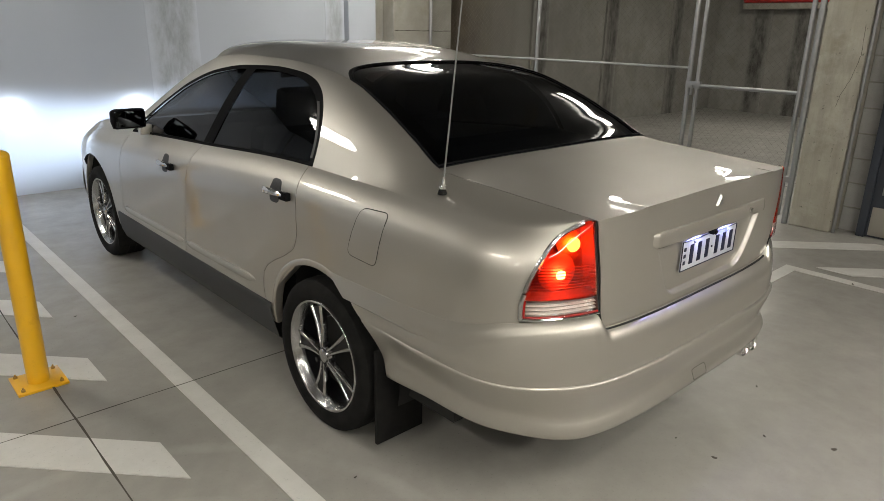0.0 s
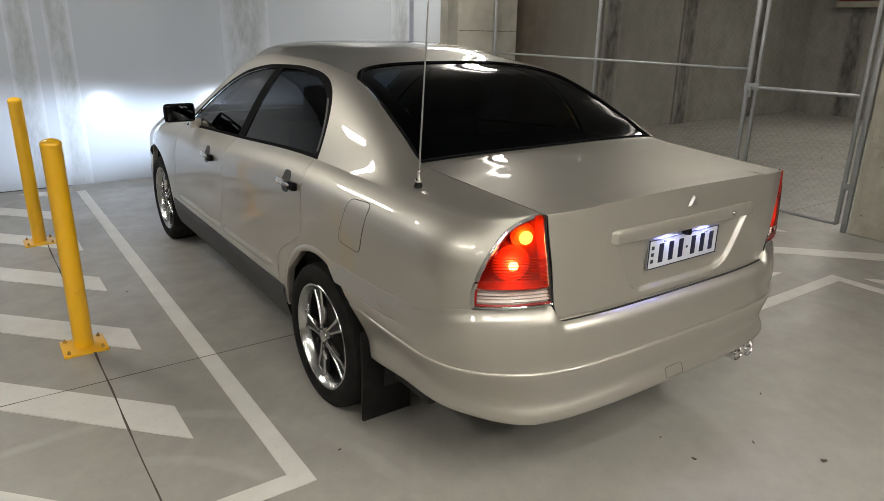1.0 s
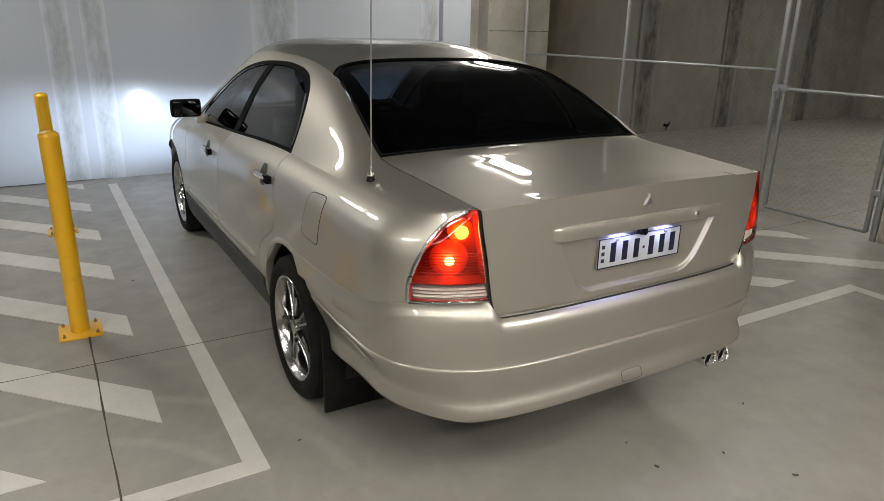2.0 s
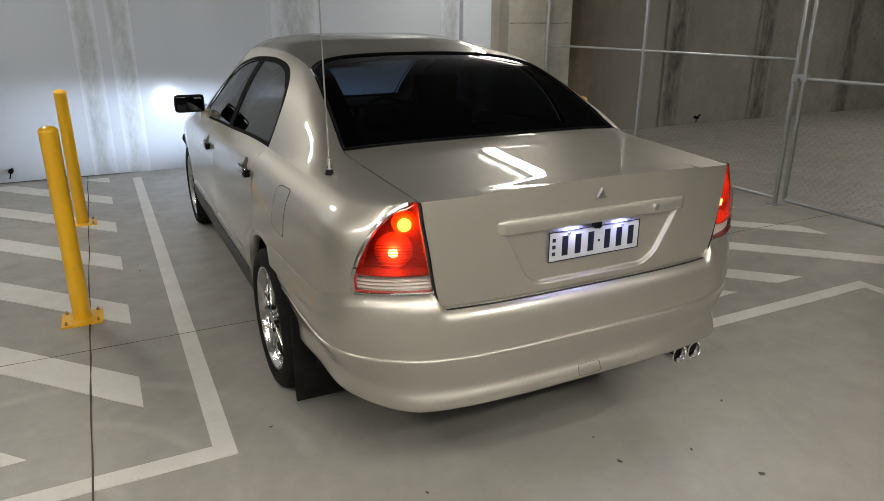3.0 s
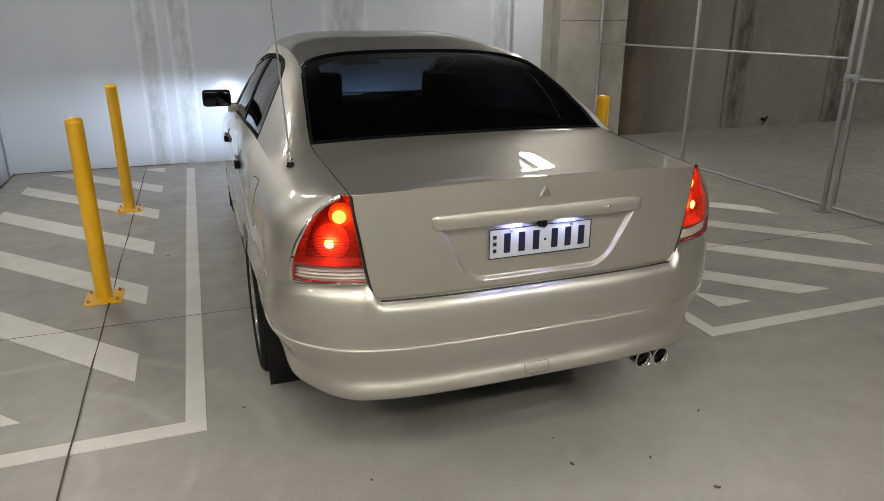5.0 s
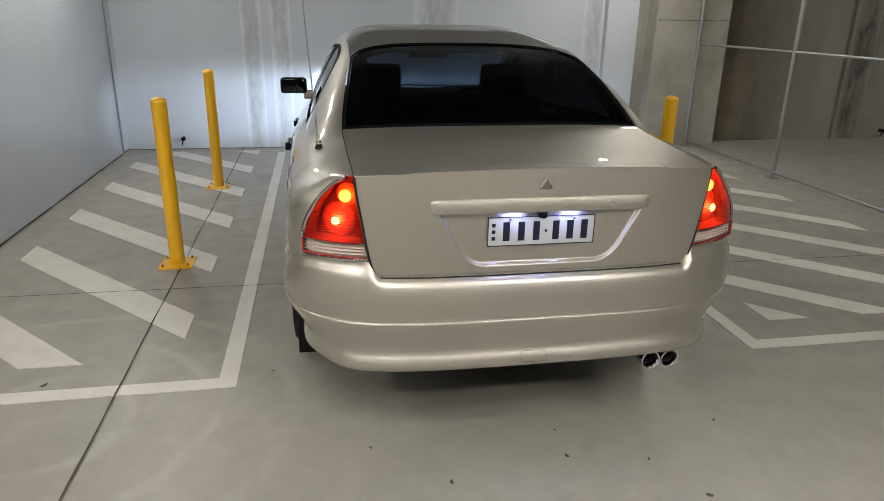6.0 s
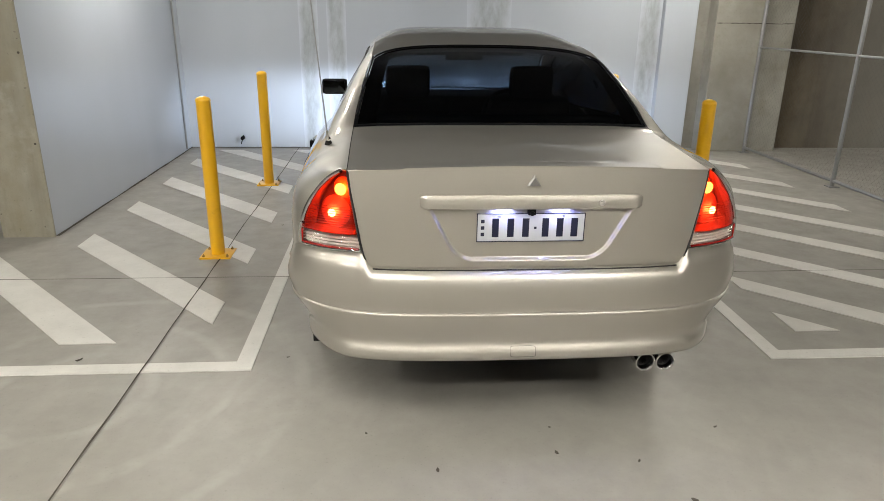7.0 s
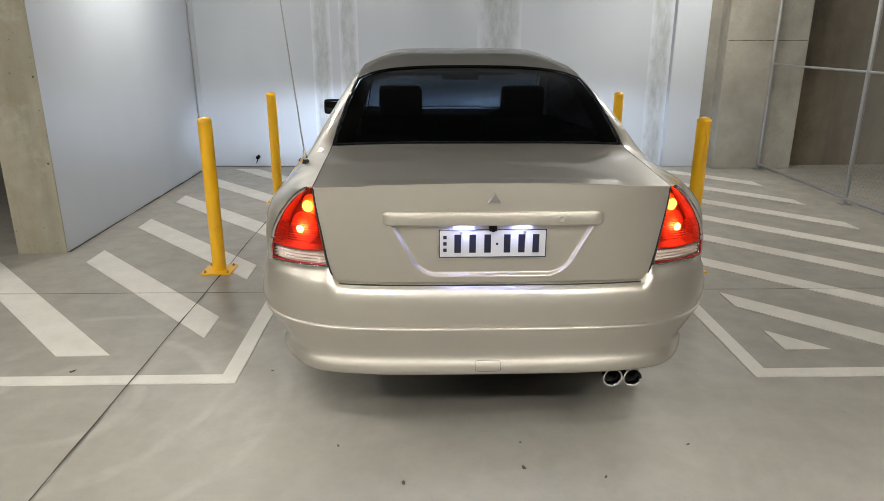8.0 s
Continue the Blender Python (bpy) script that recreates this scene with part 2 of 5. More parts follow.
def part(name, bm, mat, parent=None, label="", smooth=True, angle=35):
    me = bpy.data.meshes.new(name)
    bmesh.ops.recalc_face_normals(bm, faces=bm.faces)
    bm.to_mesh(me)
    bm.free()
    me.materials.append(mat)
    if smooth:
        me.polygons.foreach_set("use_smooth", [True] * len(me.polygons))
        me.set_sharp_from_angle(angle=radians(angle))
    ob = new(name, me)
    if parent:
        ob.parent = parent
    if label:
        ob["label"] = label
    return ob


def box(bm, lo, hi, bevel=0.0, m=None):
    r = bmesh.ops.create_cube(bm, size=1)
    vs = r["verts"]
    for v in vs:
        v.co = Vector([(a + b) / 2 + c * (b - a) for a, b, c in zip(lo, hi, v.co)])
    if bevel:
        es = list({e for v in vs for e in v.link_edges})
        out = bmesh.ops.bevel(bm, geom=es, offset=bevel, segments=2, affect="EDGES", profile=0.6)
        vs = list({v for f in out["faces"] for v in f.verts} | {v for v in vs if v.is_valid})
    if m:
        bmesh.ops.transform(bm, matrix=m, verts=vs)
    return vs


def rod(bm, a, b, r, n=10, r2=None, caps=True):
    a, b = Vector(a), Vector(b)
    q = (b - a).to_track_quat("Z", "Y").to_matrix().to_4x4()
    out = bmesh.ops.create_cone(bm, cap_ends=caps, segments=n, radius1=r, radius2=r if r2 is None else r2, depth=(b - a).length)
    bmesh.ops.transform(bm, matrix=Matrix.Translation((a + b) / 2) @ q, verts=out["verts"])
    return out["verts"]


def lathe(profile, n, axis_m, closed=False):
    """Verts and faces of a profile [(radius, along)] turned round local z, moved by axis_m."""
    verts, faces, k = [], [], len(profile)
    for i in range(n):
        a = 2 * math.pi * i / n
        for r, z in profile:
            verts.append(axis_m @ Vector((r * math.cos(a), r * math.sin(a), z)))
    for i in range(n):
        j = (i + 1) % n
        for p in range(k if closed else k - 1):
            q = (p + 1) % k
            faces.append((i * k + p, j * k + p, j * k + q, i * k + q))
    return verts, faces


def sheet(P, flip=False, loop=False):
    """Verts and quads of a grid of points P[u][v]."""
    P = np.asarray(P, float)
    nu, nv = P.shape[:2]
    faces = []
    for i in range(nu if loop else nu - 1):
        for j in range(nv - 1):
            a, b = i * nv + j, ((i + 1) % nu) * nv + j
            f = (a, b, b + 1, a + 1)
            faces.append(f[::-1] if flip else f)
    return P.reshape(-1, 3), faces


def join_sheets(parts):
    verts, faces = [], []
    for v, f in parts:
        o = len(verts)
        verts += [tuple(x) for x in v]
        faces += [tuple(i + o for i in q) for q in f]
    return verts, faces


def curve_fn(points):
    """Smooth monotone curve through (x, y) pairs."""
    xs = np.array([p[0] for p in points], float)
    ys = np.array([p[1] for p in points], float)
    h = np.diff(xs)
    d = np.diff(ys) / h
    m = np.zeros_like(ys)
    m[0], m[-1] = d[0], d[-1]
    for i in range(1, len(xs) - 1):
        if d[i - 1] * d[i] > 0:
            w1, w2 = 2 * h[i] + h[i - 1], h[i] + 2 * h[i - 1]
            m[i] = (w1 + w2) / (w1 / d[i - 1] + w2 / d[i])

    def f(x):
        x = np.clip(x, xs[0], xs[-1])
        i = np.clip(np.searchsorted(xs, x) - 1, 0, len(xs) - 2)
        t = (x - xs[i]) / h[i]
        return ((1 + 2 * t) * (1 - t) ** 2 * ys[i] + t * (1 - t) ** 2 * h[i] * m[i]
                + t * t * (3 - 2 * t) * ys[i + 1] + t * t * (t - 1) * h[i] * m[i + 1])
    return f


def step(a, b, x):
    t = np.clip((np.asarray(x, float) - a) / (b - a), 0, 1)
    return t * t * (3 - 2 * t)


# ---- the garage ----
def slab(name, lo, hi, mat, label, category, bevel=0.0, kind="structure"):
    bm = bmesh.new()
    box(bm, lo, hi, bevel)
    return tagged(part(name, bm, mat, smooth=False), label, category, kind=kind)


BACK, LEFT, FENCE = 6.08, -2.89, 3.82

slab("floor", (-9, -9, -0.2), (12.4, BACK + 0.3, 0), FLOOR, "smooth grey concrete car park floor with faint stains", "floor")
# ceiling is out of view, its even dark colour is assumed
slab("ceiling", (-9, -9, CEIL), (12.4, BACK + 0.3, CEIL + 0.25), CEILING, "dark car park ceiling, out of view", "ceiling")
slab("wall_north", (LEFT - 0.3, BACK, 0), (3.3, BACK + 0.3, CEIL), WHITEWALL, "white painted concrete wall with grey streaks and scuffs", "wall")
slab("wall_west", (LEFT - 0.35, 2.60, 0), (LEFT, BACK, CEIL), WHITEWALL, "white painted concrete side wall with a sheen", "wall")
slab("wall_end", (LEFT - 0.353, 2.585, 0), (LEFT + 0.003, 2.60, CEIL), BARE, "bare concrete end of the side wall", "wall")
slab("wall_cage_back", (3.3, BACK + 0.02, 0), (12.4, BACK + 0.32, CEIL), CAGEWALL, "grey concrete wall behind the storage cage", "wall")
slab("wall_cage_side", (12.1, -9, 0), (12.4, BACK + 0.02, CEIL), CAGEWALL, "grey concrete side wall of the storage cage", "wall")
slab("wall_south", (-9, -9.3, 0), (12.4, -9, CEIL), BARE, "plain concrete wall across the aisle", "wall")
slab("wall_far_west", (-9.3, -9.3, 0), (-9, BACK + 0.3, CEIL), BARE, "plain concrete wall at the end of the car park", "wall")
# added wall, its dark colour paints the unlit space past the side wall
slab("wall_neighbour_bay", (-9, BACK, 0), (LEFT - 0.3, BACK + 0.3, CEIL), BAY_DARK, "added wall of the neighbouring bay, coloured dark for its unlit depth", "wall")

# strips on the white wall
for x0, x1, m, lab in ((-1.54, -1.32, SMUDGE, "smudged grey strip of thin paint on the white wall"), (-1.22, -1.0, SMUDGE, "smudged grey strip of thin paint on the white wall"), (0.40, 0.92, SMUDGE, "mottled grey unpainted strip on the white wall"),
                       (2.46, 2.72, SMUDGE, "smudged grey strip beside the painted pier")):
    slab("wall_patch", (x0, BACK - 0.004, 0), (x1, BACK + 0.01, CEIL), m, lab, "wall patch")
slab("wall_pier", (2.72, BACK - 0.1, 0), (3.12, BACK + 0.05, CEIL), WHITEWALL, "white painted pier on the back wall", "pier", 0.01)
slab("column", (3.28, 5.83, 0), (4.24, BACK + 0.1, CEIL), COLUMN, "bare board-marked concrete column behind the fence end", "column", 0.012)
slab("wall_recess", (3.12, BACK - 0.03, 0), (3.28, BACK + 0.05, CEIL), CAGEWALL, "grey recess between pier and column", "wall")
slab("wall_brown", (4.24, BACK - 0.01, 0), (6.1, BACK + 0.1, CEIL), BROWN, "brown stained concrete wall inside the cage", "wall")
for x in (6.35, 8.25, 10.4):
    slab("dark_band", (x - 0.19, BACK - 0.016, 0), (x + 0.19, BACK + 0.1, CEIL), BAND_X, "dark blotchy vertical band on the cage wall", "wall band")
for y in (5.2, 4.4, 2.6):
    slab("dark_band", (12.08, y - 0.19, 0), (12.2, y + 0.19, CEIL), BAND_Y, "dark blotchy vertical band on the cage wall", "wall band")

def pour_line(x0, x1, y, z):
    bm = bmesh.new()
    k = 24
    pts = [Vector((x0 + (x1 - x0) * i / k, y - 0.0015, z + 0.004 * noise.noise(Vector((i * 0.7, y, z))))) for i in range(k + 1)]
    w = [0.004 + 0.003 * noise.noise(Vector((i * 1.3, 5.0, z))) for i in range(k + 1)]
    a = [bm.verts.new(p + Vector((0, 0, t))) for p, t in zip(pts, w)]
    b = [bm.verts.new(p - Vector((0, 0, t))) for p, t in zip(pts, w)]
    for i in range(k):
        bm.faces.new((a[i], b[i], b[i + 1], a[i + 1]))
    tagged(part("pour_line", bm, JOINT, smooth=False), "dark ragged formwork line across the concrete column", "pour line", kind="structure")


pour_line(3.29, 4.23, 5.83, 1.50)


def crack(points, x):
    """A thin ragged dark crack on a face that looks along -x."""
    bm = bmesh.new()
    row = []
    for (y0, z0), (y1, z1) in zip(points, points[1:]):
        for i in range(10):
            t = i / 10
            w = 0.0012 + 0.0016 * abs(noise.noise(Vector((z0 * 9 + t * 5, y0, 2))))
            y = y0 + (y1 - y0) * t + 0.006 * noise.noise(Vector((z0 * 7 + t * 6, 3, y0)))
            z = z0 + (z1 - z0) * t
            row.append((bm.verts.new((x - 0.002, y - w, z)), bm.verts.new((x - 0.002, y + w, z))))
    for (p, q), (r, s) in zip(row, row[1:]):
        bm.faces.new((p, q, s, r))
    tagged(part("crack", bm, JOINT, smooth=False), "thin dark crack in the bare concrete column", "crack", kind="structure")


crack(((0.80, 1.62), (0.79, 1.40), (0.83, 1.22), (0.88, 1.10), (0.90, 1.0)), 3.80)


def tie_hole(x, y, z, along_y=True):
    bm = bmesh.new()
    d = Vector((0, 0.004, 0)) if along_y else Vector((0.004, 0, 0))
    rod(bm, Vector((x, y, z)) - d * 0.4, Vector((x, y, z)) + d, 0.008, 10)
    tagged(part("tie_hole", bm, JOINT, smooth=False), "small dark form-tie hole in bare concrete", "tie hole", "form-tie holes", kind="structure")


for z in (0.45, 1.05, 1.65):
    tie_hole(-2.91, 2.585, z + 0.22)

# column, block wall and door beside the gate
slab("column", (FENCE - 0.02, 0.76, 0), (4.3, 1.09, CEIL), BARE, "cracked bare concrete column beside the cage gate", "column", 0.012)
slab("wall_block", (4.0, -2.0, 0), (4.2, 0.76, CEIL), CAGEWALL, "grey concrete block wall beside the column", "wall")


def blocks():
    wall = bpy.data.objects["wall_block"]
    bm = bmesh.new()
    box(bm, (-0.010, -0.195, -0.095), (0.012, 0.195, 0.095), 0.004)
    one = part("block", bm, BLOCK, smooth=False)
    me = one.data
    bpy.data.objects.remove(one)
    for r in range(13):
        for c in range(3):
            ob = new("block", me)
            ob.parent = wall
            ob.location = (4.0, 0.56 - 0.4 * c + (0.2 if r % 2 else 0.0), 0.1 + 0.2 * r)
            if r % 2 and c == 0:
                ob.location.y = 0.66
                ob.scale.y = 0.48


blocks()


def exit_door():
    d = tagged(new("door_1"), "dark blue grey steel door with a bare metal kick plate", "door", kind="structure")
    bm = bmesh.new()
    box(bm, (3.92, -0.41, 0.005), (3.965, 0.54, 2.04), 0.003)
    part("leaf", bm, STEELDOOR, d)
    bm = bmesh.new()
    for lo, hi in (((3.90, 0.54, 0), (3.985, 0.60, 2.10)), ((3.90, -0.47, 0), (3.985, -0.41, 2.10)), ((3.90, -0.41, 2.04), (3.985, 0.54, 2.10))):
        box(bm, lo, hi, 0.003)
    part("door_frame", bm, STEELDOOR, d)
    bm = bmesh.new()
    box(bm, (3.914, -0.39, 0.02), (3.92, 0.52, 0.25), 0.002)
    part("kick_plate", bm, KICK, d, "bare metal kick plate")
    bm = bmesh.new()
    rod(bm, (3.88, 0.46, 0.36), (3.88, 0.46, 0.46), 0.008)
    rod(bm, (3.92, 0.46, 0.40), (3.88, 0.46, 0.40), 0.008)
    part("door_handle", bm, GALV, d, "small metal door bolt")


exit_door()


# floor joints
def joint(a, b, w=0.014):
    a, b = Vector(a), Vector(b)
    d = (b - a).normalized()
    n = Vector((-d.y, d.x, 0)) * w / 2
    bm = bmesh.new()
    k = 160
    top = []
    for i in range(k + 1):
        p = a.lerp(b, i / k)
        s = 0.8 + 0.7 * noise.noise(p * 5.1)
        p = p + n.normalized() * 0.006 * noise.noise(p * 2.3)
        top.append((bm.verts.new(p + n * s + Vector((0, 0, 0.0052))), bm.verts.new(p - n * s + Vector((0, 0, 0.0052)))))
    for (p, q), (r, s) in zip(top, top[1:]):
        bm.faces.new((p, r, s, q))
    return tagged(part("floor_joint", bm, JOINT, smooth=False), "dark line in the concrete floor: sealed saw-cut joint, ragged gap by walls", "floor joint", kind="structure")


joint((-1.61, -9, 0), (-1.61, BACK, 0), 0.009)
joint((LEFT - 3, 1.75, 0), (12.0, 1.69, 0), 0.008)
joint((4.4, -9, 0), (4.4, 0.0, 0), 0.012)
# ragged dark lines along the wall bases, drawn like the joints
joint((LEFT - 0.2, BACK - 0.012, 0), (-1.2, BACK - 0.012, 0), 0.03)
joint((LEFT + 0.012, 2.6, 0), (LEFT + 0.012, BACK, 0), 0.025)


# painted lines and hatching
def clip(poly, axis, limit, keep_less):
    out = []
    for p, q in zip(poly, poly[1:] + poly[:1]):
        ip, iq = ((c[axis] <= limit) == keep_less for c in (p, q))
        if ip:
            out.append(p)
        if ip != iq:
            t = (limit - p[axis]) / (q[axis] - p[axis])
            out.append(tuple(a + t * (b - a) for a, b in zip(p, q)))
    return out


def marking(name, poly, label):
    if len(poly) < 3:
        return
    bm = bmesh.new()
    top = [bm.verts.new((x, y, 0.004)) for x, y in poly]
    low = [bm.verts.new((x, y, -0.001)) for x, y in poly]
    bm.faces.new(top)
    for i in range(len(poly)):
        j = (i + 1) % len(poly)
        bm.faces.new((top[i], low[i], low[j], top[j]))
    tagged(part(name, bm, MARK, smooth=False), label, "floor marking", "painted floor markings", "structure")


def rect(x0, x1, y0, y1):
    return [(x0, y0), (x1, y0), (x1, y1), (x0, y1)]


def stripe(c0, c1, slope, x0, x1, y0, y1):
    poly = [(-6, c0 + slope * 6), (7, c0 - slope * 7), (7, c1 - slope * 7), (-6, c1 + slope * 6)]
    for axis, lim, less in ((0, x0, False), (0, x1, True), (1, y0, False), (1, y1, True)):
        poly = clip(poly, axis, lim, less)
        if len(poly) < 3:
            return []
    return poly


LINE = "white painted parking bay line on concrete"
HATCH = "white painted diagonal hatching stripe on concrete"
marking("bay_line", rect(-1.20, -1.12, 0.655, 5.78), LINE)
marking("bay_line", rect(-6.5, -1.12, 0.57, 0.655), LINE)
marking("bay_line", rect(1.33, 1.41, 0.655, 5.78), LINE)
marking("bay_line", rect(1.33, 2.69, 0.57, 0.655), LINE)
marking("bay_line", rect(2.61, 2.69, -2.2, 0.57), LINE)
for k in range(-1, 6):
    c = -0.425 + 0.915 * k
    marking("hatch_stripe", stripe(c, c + 0.285, 1.055, -2.64 if k >= 0 else -3.6, -1.415, 0.87, 5.9), HATCH)
marking("hatch_stripe", stripe(2.2, 2.72, 1.0, 1.62, 3.42, 0.86, 5.7), HATCH)
for k in range(1, 8):
    c = 2.2 + 0.862 * k
    marking("hatch_stripe", stripe(c, c + 0.235, 1.0, 1.62, 3.42, 0.86, 5.7), HATCH)
for k in range(3):
    c = 2.2 + 0.862 * k
    marking("hatch_stripe", stripe(c, c + 0.235, 1.0, 2.80, 3.75, -2.2, 0.86), HATCH)


def debris(x, y, s, turn):
    bm = bmesh.new()
    ring = [bm.verts.new((s * r * math.cos(a), 0.5 * s * r * math.sin(a), 0.003 + 0.25 * s * abs(math.cos(a)))) for a, r in ((k * 1.047, 0.7 + 0.3 * math.sin(5 * k + turn)) for k in range(6))]
    low = [bm.verts.new((v.co.x, v.co.y, v.co.z - 0.0015)) for v in ring]
    bm.faces.new(ring)
    bm.faces.new(low[::-1])
    for i in range(6):
        bm.faces.new((ring[i], low[i], low[(i + 1) % 6], ring[(i + 1) % 6]))
    ob = tagged(part("leaf_scrap", bm, JOINT, smooth=False), "tiny dry brown scrap on the concrete floor", "debris", "scraps on the floor")
    ob.matrix_basis = pose(x, y, 0, 0, 0, turn * 57)


for x, y, size, turn in ((0.80, 0.03, 0.012, 0.4), (0.54, -0.39, 0.020, 2.7), (0.13, -0.11, 0.016, 1.9), (0.42, -0.17, 0.012, 0.9), (-0.97, 0.69, 0.010, 0.2), (-0.58, 0.05, 0.010, 2.0),
                         (-0.32, -0.19, 0.016, 1.5), (-1.93, 0.70, 0.022, 0.8), (-1.32, 2.83, 0.012, 0.5), (7.02, 2.95, 0.04, 0.1), (0.14, 0.06, 0.008, 3.0), (2.62, 0.21, 0.02, 0.3)):
    debris(x, y, size, turn)


# bollards
def bollard():
    b = tagged(new("bollard"), "yellow painted steel bollard bolted to the floor", "bollard", "yellow bollards round the bay")
    v, f = lathe([(0.0, 1.045), (0.012, 1.044), (0.035, 1.036), (0.044, 1.027), (0.046, 1.018), (0.046, 1.012), (0.045, 1.010), (0.045, 0.01), (0.0, 0.01)], 28, Matrix())
    link_mesh("post", v, f, YELLOW, b)
    bm = bmesh.new()
    box(bm, (-0.10, -0.10, 0), (0.10, 0.10, 0.012), 0.003)
    part("base_plate", bm, YELLOW, b)
    for sx in (-1, 1):
        for sy in (-1, 1):
            bm = bmesh.new()
            rod(bm, (0.076 * sx, 0.076 * sy, 0.012), (0.076 * sx, 0.076 * sy, 0.021), 0.009, 6)
            rod(bm, (0.076 * sx, 0.076 * sy, 0.012), (0.076 * sx, 0.076 * sy, 0.030), 0.004, 8)
            part("bolt", bm, BOLT, b, "paint-smeared anchor bolt")
    return b


first = bollard()
first.matrix_basis = pose(-1.645, 2.17, 0)
for x, y in ((-1.65, 4.19), (1.59, 2.14), (1.60, 4.19)):
    copy_thing(first, pose(x, y, 0))


# cage fence
def fence():
    f = tagged(new("chain_link_fence"), "galvanised chain-link fence of a storage cage", "fence", kind="structure")
    top = 2.55
    ys = (3.99, 5.76)

    def tube(name, a, b, r, lab=""):
        bm = bmesh.new()
        rod(bm, a, b, r, 12)
        return part(name, bm, GALV, f, lab)
    for y in (2.17, *ys):
        tube("post", (FENCE, y, 0), (FENCE, y, top), 0.021)
        bm = bmesh.new()
        box(bm, (FENCE - 0.05, y - 0.05, 0), (FENCE + 0.05, y + 0.05, 0.008), 0.002)
        part("foot_plate", bm, GALV, f)
    tube("post", (FENCE, 1.13, 0), (FENCE, 1.13, top), 0.024)
    tube("rail", (FENCE, 2.17, 1.236), (FENCE, 5.76, 1.236), 0.012)
    tube("rail", (FENCE, 2.17, 0.06), (FENCE, 5.76, 0.06), 0.016)
    tube("rail", (FENCE, 1.13, top), (FENCE, 5.76, top), 0.02)
    wire(f, 2.19, 5.75, 0.05, top, 0.012)
    g = tagged(new("cage_gate"), "closed galvanised chain-link gate of the storage cage", "gate", kind="structure")

    def gtube(a, b, r):
        bm = bmesh.new()
        rod(bm, a, b, r, 12)
        return part("gate_frame", bm, GALV, g)
    for y in (2.085, 1.195):
        gtube((FENCE, y, 0.06), (FENCE, y, 2.3), 0.019)
    for z in (0.06, 1.085, 2.3):
        gtube((FENCE, 2.085, z), (FENCE, 1.195, z), 0.016)
    bm = bmesh.new()
    box(bm, (FENCE - 0.02, 2.05, 1.06), (FENCE + 0.02, 2.19, 1.12), 0.004)
    rod(bm, (FENCE - 0.03, 2.12, 1.09), (FENCE - 0.03, 2.12, 1.0), 0.012, 8)
    part("latch", bm, GALV, g, "galvanised gate latch")
    for z in (0.35, 1.9):
        bm = bmesh.new()
        box(bm, (FENCE - 0.02, 1.12, z), (FENCE + 0.02, 1.21, z + 0.05), 0.004)
        part("hinge", bm, GALV, g)
    wire(g, 1.2, 2.08, 0.07, 2.3, 0.010)
    bm = bmesh.new()
    rod(bm, (FENCE + 0.005, 0.743, 0), (FENCE + 0.005, 0.743, CEIL), 0.014, 10)
    tagged(part("conduit", bm, GALV), "thin grey conduit pipe on the concrete column", "conduit")


def wire(parent, y0, y1, z0, z1, off):
    """Diamond mesh of crossing wires between two heights."""
    verts, faces = [], []
    pitch, r = 0.060, 0.0005
    for sgn in (1, -1):
        c = (y0 - z1) if sgn > 0 else (y0 + z0)
        end = (y1 - z0) if sgn > 0 else (y1 + z1)
        while c < end:
            pts = []
            for z in (z0, z1):
                y = c + sgn * z
                if y0 <= y <= y1:
                    pts.append((y, z))
            for y in (y0, y1):
                z = (y - c) * sgn
                if z0 < z < z1:
                    pts.append((y, z))
            if len(pts) >= 2 and abs(pts[0][1] - pts[1][1]) > 0.01:
                (ya, za), (yb, zb) = sorted(pts[:2], key=lambda p: p[1])
                o = len(verts)
                x = FENCE + sgn * 0.0012
                for y, z in ((ya, za), (yb, zb)):
                    verts += [(x - r, y, z), (x, y - r * 1.4, z), (x + r, y, z), (x, y + r * 1.4, z)]
                for k in range(4):
                    j = (k + 1) % 4
                    faces.append((o + k, o + j, o + 4 + j, o + 4 + k))
            c += pitch
    ob = link_mesh("wire_mesh", verts, faces, WIRE, parent, "fine diamond wire mesh", smooth=False)
    ob["kind"] = "stuff"


fence()

# beam and pipe deep in the cage
slab("cage_beam", (11.7, 2.0, 2.0), (12.1, 5.45, 2.1), BARE, "pale concrete ledge deep inside the cage", "beam")
bm = bmesh.new()
rod(bm, (11.75, 2.0, 2.18), (11.75, 5.45, 2.18), 0.07, 14)
tagged(part("sprinkler_pipe", bm, RED), "red painted pipe deep inside the cage", "pipe")

# cable outlets low on the walls
bm = bmesh.new()
rod(bm, (6.92, BACK + 0.02, 0.10), (6.92, BACK - 0.05, 0.10), 0.024, 12)
rod(bm, (6.92, BACK - 0.045, 0.105), (6.95, BACK - 0.06, 0.15), 0.014, 10)
rod(bm, (6.92, BACK - 0.04, 0.09), (6.89, BACK - 0.04, 0.03), 0.008, 8)
tagged(part("wall_outlet", bm, BLACKTRIM), "small black cable outlet low on the cage wall", "outlet")
bm = bmesh.new()
rod(bm, (-2.27, BACK, 0.12), (-2.27, BACK - 0.06, 0.12), 0.022, 12)
rod(bm, (-2.27, BACK - 0.055, 0.125), (-2.25, BACK - 0.075, 0.15), 0.012, 10)
rod(bm, (-2.27, BACK - 0.05, 0.11), (-2.29, BACK - 0.05, 0.05), 0.006, 8)
tagged(part("wall_outlet", bm, BLACKTRIM), "small black cable outlet low on the white wall", "outlet")
bm = bmesh.new()
rod(bm, (LEFT + 0.012, 5.86, 0.02), (LEFT + 0.012, 5.86, CEIL), 0.011, 8)
